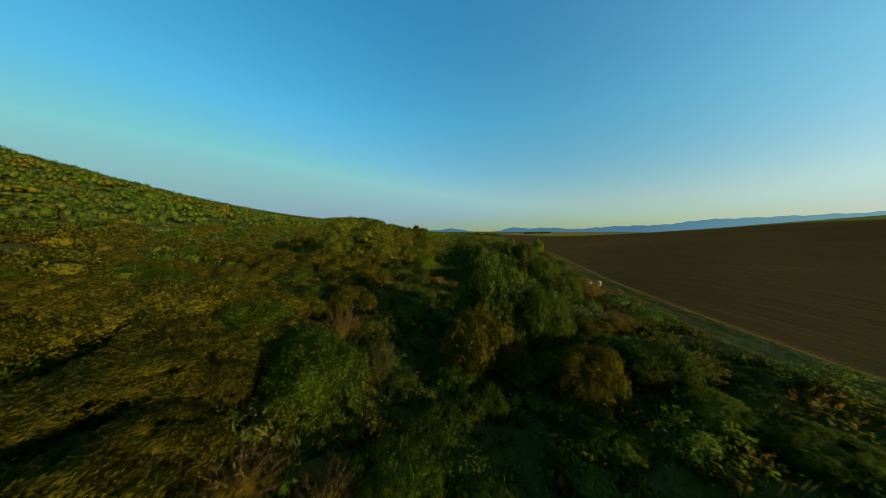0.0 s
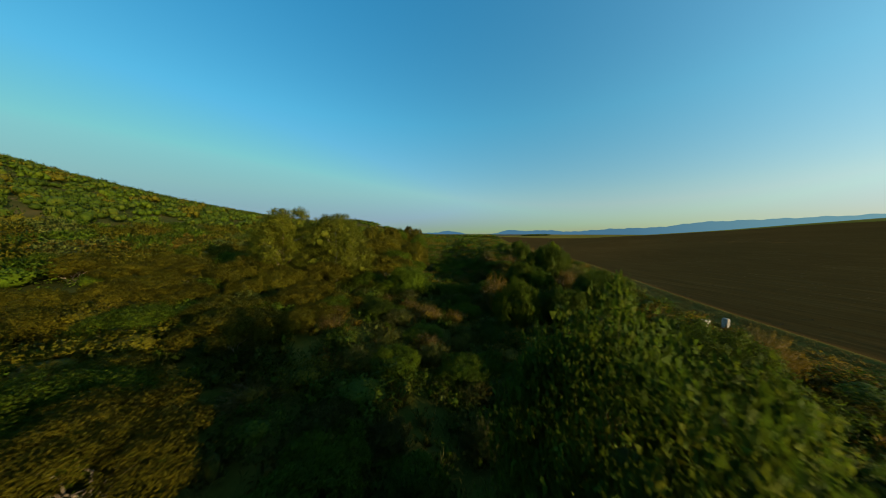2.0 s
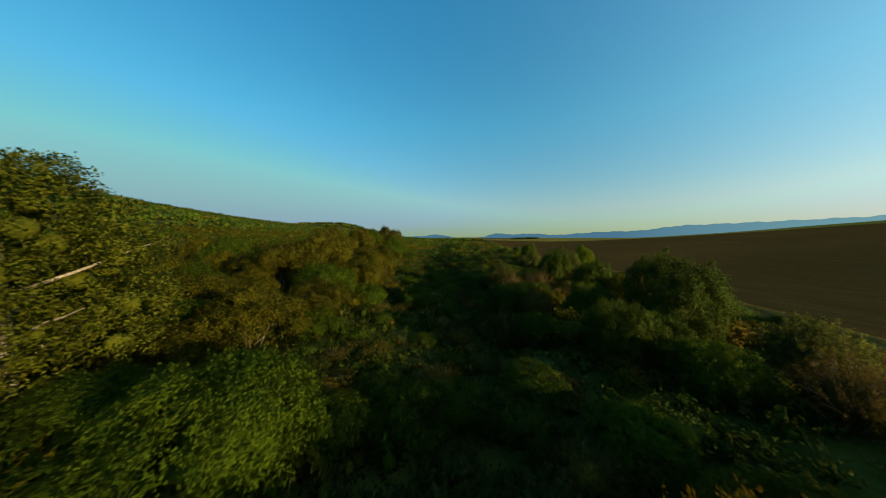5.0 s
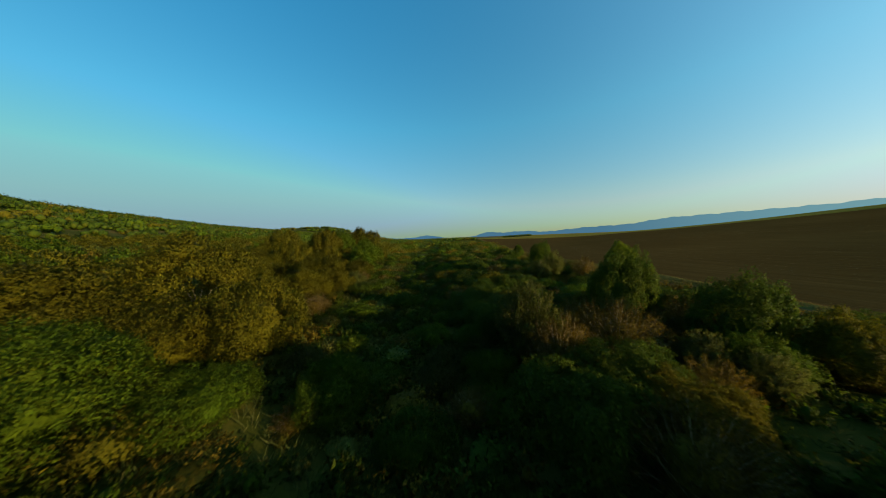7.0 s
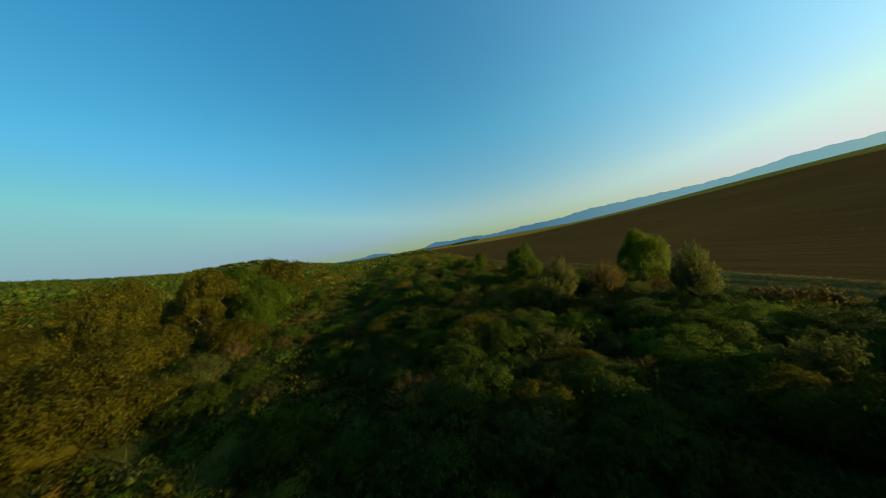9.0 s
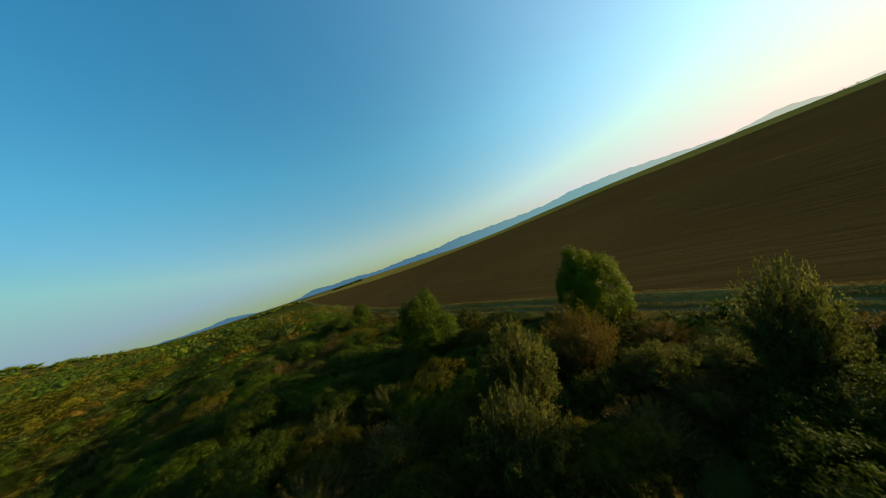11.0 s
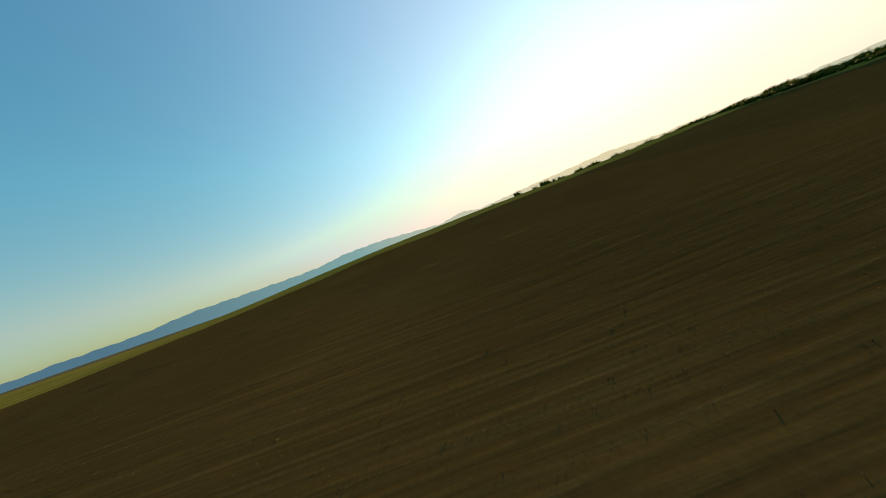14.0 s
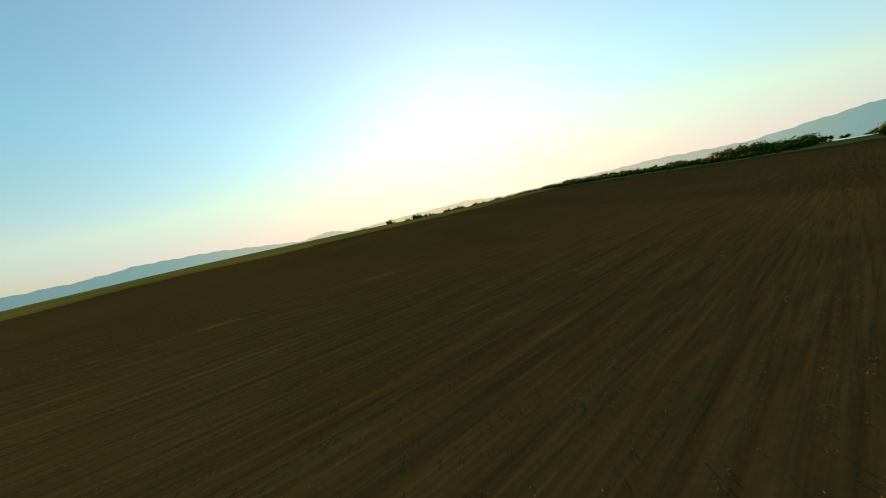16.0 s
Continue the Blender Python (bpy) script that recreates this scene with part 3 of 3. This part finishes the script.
# bushes whose places are known: kind, x, y, height of the top, half width
KNOWN = [("round", 3.5, 24.5, 0.4, 2.6), ("dark", 5.4, 31.0, 4.3, 3.2), ("dark", 10.4, 26.5, 1.7, 2.1), ("leafy", -8.9, 17.0, 0.0, 2.4), ("round", -15.2, 16.8, -0.9, 2.4),
         ("dry", -11.2, 27.6, -0.7, 2.0), ("round", -26.5, 26.0, 3.3, 4.8), ("round", -21.0, 28.5, 1.3, 3.0), ("round", -34, 70.5, 2.9, 3.6), ("round", 11.2, 18.6, -0.4, 1.6),
         ("shoot", 29.2, 77.7, 0.9, 2.4), ("leafy", -5.2, 73.2, 0.7, 2.6), ("shoot", 11.0, 88.6, -1.6, 2.0), ("dark", 23.4, 59.8, 1.4, 2.2), ("round", -22.0, 61.6, -0.9, 2.4), ("spread", -21.5, 107, 4.7, 4.4),
         ("dark", 30.5, 103.0, 1.9, 2.0), ("round", -18.0, 113, 0.6, 3.0), ("leafy", 11.1, 59.6, 0.4, 2.0), ("shoot", 16.0, 107.2, 2.1, 2.6), ("dry", 22.0, 104.6, 0.9, 2.8), ("leafy", 0.8, 104.4, -2.2, 1.8),
         ("leafy", -6.0, 102.8, -1.5, 2.1), ("round", -17.5, 152.5, 3.3, 3.4), ("spread", -21.0, 121, 6.3, 4.6), ("spread", -24.5, 109.5, 3.3, 4.0), ("round", -15.2, 114, -1.4, 2.2),
         ("leafy", 40.0, 154.0, 3.0, 2.3), ("dry", 41.2, 137.2, 1.3, 2.2), ("shoot", 31.2, 136.4, 0.9, 2.2), ("shoot", 41.4, 127.4, 2.7, 1.7), ("dark", 42.8, 192.5, 0.4, 2.6), ("dry", 45.6, 133.0, -2.1, 1.6),
         ("dry", 9.6, 66.0, 1.0, 2.2), ("dark", 26.8, 86.0, 3.9, 2.6), ("dark", 28.4, 111.8, 3.2, 2.2), ("round", -23.6, 53.4, -0.1, 3.0), ("shoot", 35.2, 138.6, 2.5, 2.2), ("dry", -11.5, 41.3, -2.4, 1.9),
         ("dry", -13.4, 68.7, -2.4, 2.3), ("dry", -8.0, 67.0, -2.8, 1.8), ("dry", -4.2, 63.0, -2.6, 1.6), ("leafy", 50.7, 195.2, 1.3, 1.5), ("round", -10.9, 140, 0.0, 2.8), ("round", -21.5, 224, 12.0, 6.0), ("round", -42, 186, 10.5, 5.2), ("spread", -32, 200, 10.5, 4.6), ("round", -29, 166, 7.0, 3.6), ("leafy", -13, 182, 5.5, 3.0), ("leafy", -30, 214, 10.0, 5.0),
         ("dark", 17.0, 20.0, -1.0, 2.0), ("dry", 20.5, 30.0, -1.2, 2.0), ("dry", 25.0, 44.0, 0.0, 2.2), ("dark", 19.0, 42.0, 0.6, 2.6), ("dark", 16.5, 57.6, -0.2, 2.0)]
taken = []
spare = random.Random(3)


def set_plant(kind, x, y, half, tall):
    ob = copy_thing(spare.choice(KINDS[kind]), placed(x, y, half, tall, spare.uniform(0, 6.28)))
    taken.append((x, y, half))
    return ob


for kind, x, y, top, half in KNOWN:
    set_plant(kind, x, y, half * 1.38, (top - GROUND(x, y) + 0.1) / 1.0)
taken += [(32.4, 51.5, 1.6), (-30.3, 76, 3.6), (-20.6, 77.6, 4.2), (51.2, 138, 3.4)]


def free(x, y, half, pack):
    return all((x - a) ** 2 + (y - b) ** 2 > (pack * (half + c)) ** 2 for a, b, c in taken)


def along_path(y):
    return float(np.interp(y, [0, 50, 80, 100, 120, 135], [0, 1, 6, 9, 17, 28]))


# the rest of the belt: trees on the west bank, low growth in the creek bed, bushes up to the track
for tries in range(24000):
    if len(taken) >= 780:
        break
    if tries < 2500:
        x, y = spare.uniform(12, 51), spare.uniform(98, 205)
    else:
        y = spare.uniform(2, 215)
        x = along_path(y) + (spare.gauss(0, 17) if spare.random() < 0.7 else spare.uniform(-80, -10))
    o, c = x - float(edge_x(y)), x - float(creek_x(y))
    if o > (-4.2 if y > 105 else -2.6) or x < -80:
        continue
    bank = float(np.interp(y, [0, 30, 45, 65, 80, 110], [-14, -15, -21, -21, -16, -13]))
    if c < bank + 3:
        grown = 0.75 + 0.5 * float(smooth(70, 120, y))
        half = spare.uniform(2.5, 4.3)
        kind, tall = spare.choice(["round", "round", "round", "spread", "spread", "leafy"] if c < bank else ["round", "leafy", "dry", "shoot"]), min(7.5, half * spare.uniform(1.15, 1.6) * grown)
        if c > bank:
            half, tall = half * 0.7, tall * 0.5
    elif c > 8:
        half = spare.uniform(1.9, 3.2)
        kind, tall = spare.choice(["dark", "dark", "dry", "shoot", "leafy", "round"]), half * spare.uniform(0.95, 1.45)
    else:
        half = spare.uniform(1.5, 2.6)
        kind, tall = spare.choice(["leafy", "leafy", "dry", "shoot", "shoot", "dark"]), half * spare.uniform(0.6, 1.0)
    dense = 62 < y < 118 and c > 8
    if dense:
        tall *= 1.15
    elif y < 60 and c > 8:
        tall *= 0.75
    if o > -9:
        tall, half = tall * (0.62 if dense else 0.42), half * 0.85
    if y > 112 and c > 8:
        tall *= 0.7
    if abs(x - along_path(y)) < 5:
        tall = min(tall, 4.2)
    if free(x, y, half, 0.54):
        set_plant(kind, x, y, half, tall)
for ob in [q for group in KINDS.values() for q in group]:
    for q in list(ob.children):
        bpy.data.objects.remove(q)
    bpy.data.objects.remove(ob)


# ---- scrub past the belt, joined ----
def joined(name, label, category, kinds, spots, mats):
    """kinds: small crowns; spots: x, y, z, half width, height, kind, turn, material."""
    vs, ns, lf, tf, li, ti, k = [], [], [], [], [], [], 0
    for x, y, z, w, h, kind, turn, mat in spots:
        v, f, g, q = kinds[int(kind)]
        c, s = math.cos(turn) * w, math.sin(turn) * w
        vs.append(np.stack([x + v[:, 0] * c - v[:, 1] * s, y + v[:, 0] * s + v[:, 1] * c, z + v[:, 2] * h], 1))
        ns.append(unit(np.stack([q[:, 0] * c - q[:, 1] * s, q[:, 0] * s + q[:, 1] * c, q[:, 2] * w * w / h], 1)))
        lf.append(f + k), tf.append(g + k)
        li.append(np.full(len(f), mat)), ti.append(np.full(len(g), mat))
        k += len(v)
    v, f, g = np.concatenate(vs), np.concatenate(lf), np.concatenate(tf)
    ob = crown_part(name, (v, f, g, np.concatenate(ns)), mats[0], None)
    for mt in mats[1:]:
        ob.data.materials.append(mt)
    ob.data.polygons.foreach_set("material_index", np.concatenate(li + ti).astype(np.int32))
    return tagged(ob, label, category, kind="stuff")


MID = [clump_crown(40 + i, dome(np.random.RandomState(40 + i), 11, 0.85, size=(0.26, 0.42)), 190, 0.16, 10, 0.078, core=0.85, detail=BALL1) for i in range(4)]
FAR = [clump_crown(60 + i, dome(np.random.RandomState(60 + i), 6, 0.9, size=(0.32, 0.5)), 50, 0.22, 5, 0.12, core=0.8, detail=BALL0, hearts_of=7) for i in range(4)]
HERB = [shoots(80 + i, 16, 0.8, 0.01, 15, 0.13, 0.1, 0.22)[0] for i in range(4)]
r = np.random.RandomState(8)
near_taken = np.array(taken)


def scatter(count, x0, x1, y0, y1, gap, size, accept):
    cells, spots = {}, []
    for i in range(count * 5):
        if len(spots) >= count:
            break
        x, y = r.uniform(x0, x1), r.uniform(y0, y1)
        if not accept(x, y):
            continue
        w = r.uniform(*size)
        key = (int(x // gap), int(y // gap))
        if any((x - a) ** 2 + (y - b) ** 2 < (gap * 0.8) ** 2 for i2 in (-1, 0, 1) for j2 in (-1, 0, 1) for a, b in cells.get((key[0] + i2, key[1] + j2), ())):
            continue
        cells.setdefault(key, []).append((x, y))
        spots.append((x, y, w))
    return spots


def clear_of_belt(x, y):
    return np.min((near_taken[:, 0] - x) ** 2 + (near_taken[:, 1] - y) ** 2 - (0.8 * near_taken[:, 2] + 0.8) ** 2) > 0


def by_road(x, y):
    """Near the dirt road that crosses the foot of the hillside."""
    t = min(1.0, max(0.0, ((x + 132) * 46 + (y - 46) * 26) / (46 * 46 + 26 * 26)))
    return math.hypot(x + 132 - 46 * t, y - 46 - 26 * t) < 7


def in_creek_scrub(x, y):
    if by_road(x, y):
        return False
    if x > edge_x(y) - (4 if y > 105 else 2) or not clear_of_belt(x, y):
        return False
    return True


spots = []
for x, y, w in scatter(1400, -130, 75, -12, 330, 4.9, (2.3, 5.0), in_creek_scrub):
    c = x - float(creek_x(y))
    west = c < -18
    tall = w * (r.uniform(1.0, 1.5) if abs(c) > 11 else r.uniform(0.6, 0.9)) * (0.6 if x - edge_x(y) > -9 else 1)
    if -62 < x and y < 230:
        w, tall = w * 0.6, tall * 0.5
    mat = r.choice(5, p=[0.62, 0.2, 0.06, 0.06, 0.06]) if west else r.choice(5, p=[0.14, 0.28, 0.24, 0.18, 0.16])
    spots.append((x, y, GROUND(x, y) - 0.15, w * 1.15, tall, r.randint(4), r.uniform(0, 6.28), mat))
joined("creek_scrub", "dense olive and green scrub beyond the creek", "scrub", MID, spots, [LEAF_OLIVE, LEAF_GREEN, LEAF_DARK, LEAF_DRY, LEAF_GREY])

spots = []
for x, y, w in scatter(5200, -34, 55, 0, 225, 1.2, (0.9, 1.9), lambda x, y: x < edge_x(y) - 2.4):
    spots.append((x, y, GROUND(x, y) - 0.1, w, w * r.uniform(0.7, 1.2), r.randint(4), r.uniform(0, 6.28), r.choice(5, p=[0.12, 0.46, 0.2, 0.1, 0.12] if x < edge_x(y) - 10 else [0.36, 0.16, 0.04, 0.38, 0.06])))
joined("tall_herbs", "rank green herbs and young shoots in the creek bed", "undergrowth", HERB, spots, [LEAF_OLIVE, LEAF_GREEN, LEAF_DARK, LEAF_DRY, LEAF_GREY])


def on_hill(x, y):
    if -130 < x and y < 330 and y > -12:
        return False
    if x > edge_x(y) - 5:
        return False
    return wobble(x, y, 38, 2) > -0.85 and not (-107 < x + 0.25 * (y - 60) < -102 and 30 < y < 95)


spots = []
for x, y, w in scatter(3600, -620, 60, -30, 900, 7.5, (3.0, 5.4), on_hill):
    d = math.hypot(x, y)
    spots.append((x, y, GROUND(x, y) - 0.3, w * (1 + d / 1800), w * r.uniform(0.9, 1.6), r.randint(4), r.uniform(0, 6.28), r.choice(3, p=[0.18, 0.24, 0.58])))
for x, y, w in scatter(500, -800, 330, 900, 1500, 16, (6, 10), lambda x, y: x < edge_x(y) - 20):
    spots.append((x, y, GROUND(x, y) - 0.5, w * 1.5, w, r.randint(4), r.uniform(0, 6.28), r.choice(3)))
joined("hillside_scrub", "olive scrub covering the lower hillside", "scrub", FAR, spots, [LEAF_OLIVE, LEAF_GREEN, LEAF_DARK])

# dirt road at the foot of the hillside
t = np.linspace(0, 1, 30)
cx, cy = -132 + 46 * t, 46 + 26 * t + 0.8 * np.sin(7 * t)
rv = np.concatenate([np.stack([cx + 1.1 * k, cy - 1.95 * k, land(cx + 1.1 * k, cy - 1.95 * k) + 0.22 - 0.12 * abs(k)], -1) for k in (-1.3, 0.0, 1.3)])
ri = np.arange(90).reshape(3, 30)
rf = np.stack([ri[:-1, :-1], ri[:-1, 1:], ri[1:, 1:], ri[1:, :-1]], -1).reshape(-1, 4)
ROAD = earth("pale_road_dust", [(0.2, (0.26, 0.19, 0.10)), (0.5, (0.36, 0.27, 0.15)), (0.8, (0.46, 0.36, 0.21))], 0.6)
tagged(mesh_object("road", rv, rf, ROAD, smooth_shade=True), "pale dusty dirt road along the foot of the hill", "road", kind="structure")

# trees along the far crest and the field's southern end
spots = []
for i in range(700):
    x, y = r.uniform(335, 560), r.uniform(-460, 70)
    if y > 60 - 0.1 * (x - 335):
        continue
    w = r.uniform(3, 6)
    spots.append((x, y, GROUND(x, y) - 0.5, w, w * r.uniform(1.0, 1.6), r.randint(4), r.uniform(0, 6.28), r.choice(3)))
for i in range(420):
    x = r.uniform(55, 330)
    y = -205 + 0.25 * (x - 60) - abs(r.normal()) * 55
    w = r.uniform(1.5, 4.5)
    if 62 < x < 96 and -306 < y:
        continue
    spots.append((x, y, GROUND(x, y) - 0.5, w, w * r.uniform(0.8, 1.5), r.randint(4), r.uniform(0, 6.28), r.choice(3)))
for i in range(70):
    x, y = r.uniform(94, 150) if i < 50 else r.uniform(50, 64), r.uniform(-245, -212)
    w = r.uniform(4.5, 8.0)
    spots.append((x, y, GROUND(x, y) - 0.5, w, w * r.uniform(1.0, 1.5), r.randint(4), r.uniform(0, 6.28), r.choice(2)))
for i in range(60):
    a = radians(r.uniform(17.5, 22.5))
    d = 1000 + r.uniform(-25, 25)
    w = r.uniform(4, 7)
    x, y = d * math.sin(a), d * math.cos(a)
    spots.append((x, y, GROUND(x, y) - 0.5, w * 1.6, w, r.randint(4), r.uniform(0, 6.28), 2))
joined("far_woods", "distant dark hedges and woods beyond the field", "woods", FAR, spots, [LEAF_OLIVE, LEAF_GREEN, LEAF_DARK])

# pond beyond the field's southern end
px, py = 79, -268
a = np.linspace(0, 2 * np.pi, 41)[:-1]
pv = np.stack([px + 15 * np.cos(a) * (1 + 0.15 * np.sin(3 * a)), py + 34 * np.sin(a) * (1 + 0.1 * np.cos(2 * a)), np.zeros(40)], -1)
pv[:, 2] = land(pv[:, 0], pv[:, 1]) + 0.5
pv = np.concatenate([pv, [[px, py, GROUND(px, py) + 0.5]]])
pf = np.array([(i, (i + 1) % 40, 40) for i in range(40)])
tagged(mesh_object("pond", pv, pf, WATER), "small still pond reflecting the bright sky", "pond", kind="structure")


# ---- low growth ----
def tufts(name, label, category, spots, mat, blades, height, lean=0.5, width=0.03):
    """Grass: narrow blades that fan out of each spot."""
    spots = np.array(spots)
    n = len(spots)
    p = np.repeat(spots[:, :3], blades, 0) + np.concatenate([0.12 * r.normal(size=(n * blades, 2)), np.zeros((n * blades, 1))], 1)
    along = unit(np.stack([lean * r.normal(size=n * blades), lean * r.normal(size=n * blades), np.ones(n * blades)], 1))
    side = unit(np.cross(along, r.normal(size=along.shape)))
    ln = height * np.repeat(spots[:, 3], blades) * r.uniform(0.5, 1.3, n * blades)
    v = leaf_quads(p, along, side, ln, width * (0.6 + ln))
    return tagged(mesh_object(name, v, np.arange(len(v)).reshape(-1, 4), mat), label, category, kind="stuff")


def spread_spots(count, fx, fy):
    x, y = fx(count), fy(count)
    return np.stack([x, y, land(x, y) - 0.03, r.uniform(0.5, 1.4, count)], 1)


yy = r.uniform(5, 260, 34000)
oo = np.concatenate([r.uniform(-5.2, -1.2, 18000), r.uniform(-0.5, 0.5, 6000), r.uniform(1.2, 3.0, 10000)])
oo = np.where((yy < 100) & (np.abs(oo) > 1), oo * 0.8, oo)
xx = edge_x(yy) + oo
tufts("track_grass", "dry yellowish grass along the field track", "grass", np.stack([xx, yy, land(xx, yy), r.uniform(0.4, 1.2, 34000)], 1), GRASS_DRY, 5, 0.32, 0.8, 0.02)
yy = r.uniform(2, 215, 14000)
xx = creek_x(yy) + r.normal(0, 20, 14000)
k = xx < edge_x(yy) - 3.2
tufts("undergrowth", "tall green herbs and grass between the bushes", "undergrowth", np.stack([xx[k], yy[k], land(xx[k], yy[k]), r.uniform(0.5, 1.4, k.sum())], 1), GRASS_GREEN, 7, 0.8, 0.55, 0.018)

# straw left along the plough rows
n = 16000
yy = r.uniform(20, 215, n)
oo = 4 + 85 * r.uniform(0, 1, n)
xx = edge_x(yy) + oo
line = np.round((xx + 0.02 * yy) / 1.95) * 1.95
line = line + 0.5 * np.sin(line * 7.3) - 0.02 * yy
xx = np.where(r.uniform(0, 1, n) < 0.8, line + 0.09 * r.normal(size=n), xx)
k = wobble(xx, yy / 5, 11, 4) > -0.35
tufts("straw", "pale straw and stubble lying along the plough rows", "straw", np.stack([xx[k], yy[k], land(xx[k], yy[k]), r.uniform(0.4, 1.1, k.sum())], 1), STRAW, 3, 0.12, 2.4, 0.035)

# clods on the ploughed field
n = 2400
yy = r.uniform(40, 205, n)
oo = 3 + 55 * r.uniform(0, 1, n) ** 1.3
xx = edge_x(yy) + oo
line = np.round((xx + 0.02 * yy) / 3.9) * 3.9 - 0.02 * yy
xx = np.where(r.uniform(0, 1, n) < 0.6, line + 0.25 * r.normal(size=n), xx)
zz = land(xx, yy) + 0.03
bm = bmesh.new()
bmesh.ops.create_icosphere(bm, subdivisions=1, radius=1)
cv = np.array([q.co[:] for q in bm.verts])
cf = np.array([[q.index for q in p.verts] for p in bm.faces])
bm.free()
size = r.uniform(0.012, 0.038, n) * (1 + 1.0 * (r.uniform(0, 1, n) > 0.95))
V = cv[None] * (1 + 0.3 * r.normal(size=(n, len(cv), 1))) * size[:, None, None] * np.array([1.2, 1, 0.7]) + np.stack([xx, yy, zz], 1)[:, None]
Fc = cf[None] + (np.arange(n) * len(cv))[:, None, None]
tagged(mesh_object("clods", V.reshape(-1, 3), Fc.reshape(-1, 3), CLOD), "dry earth clods scattered along the plough rows", "clods", kind="stuff")

# pale concrete slabs beside the track
def slab(x, y, long, turn):
    bm = bmesh.new()
    bmesh.ops.create_cube(bm, size=1)
    for q in bm.verts:
        q.co = Vector((q.co.x * long, q.co.y * 0.55, q.co.z * 1.3 + 0.5)) + Vector((random.uniform(-0.03, 0.03), random.uniform(-0.03, 0.03), random.uniform(-0.03, 0.03)))
    bmesh.ops.bevel(bm, geom=bm.edges[:], offset=0.05, segments=2, affect="EDGES")
    me = bpy.data.meshes.new("concrete_slab")
    bm.to_mesh(me)
    bm.free()
    me.materials.append(STONE)
    ob = new("concrete_slab", me)
    ob.matrix_world = pose(x, y, GROUND(x, y), 0, 0, turn)
    return tagged(ob, "pale weathered concrete slab standing beside the field track", "concrete slab", "slabs by the track")


slab(30.6, 53.2, 0.9, 8)
slab(32.5, 52.8, 0.4, 8)
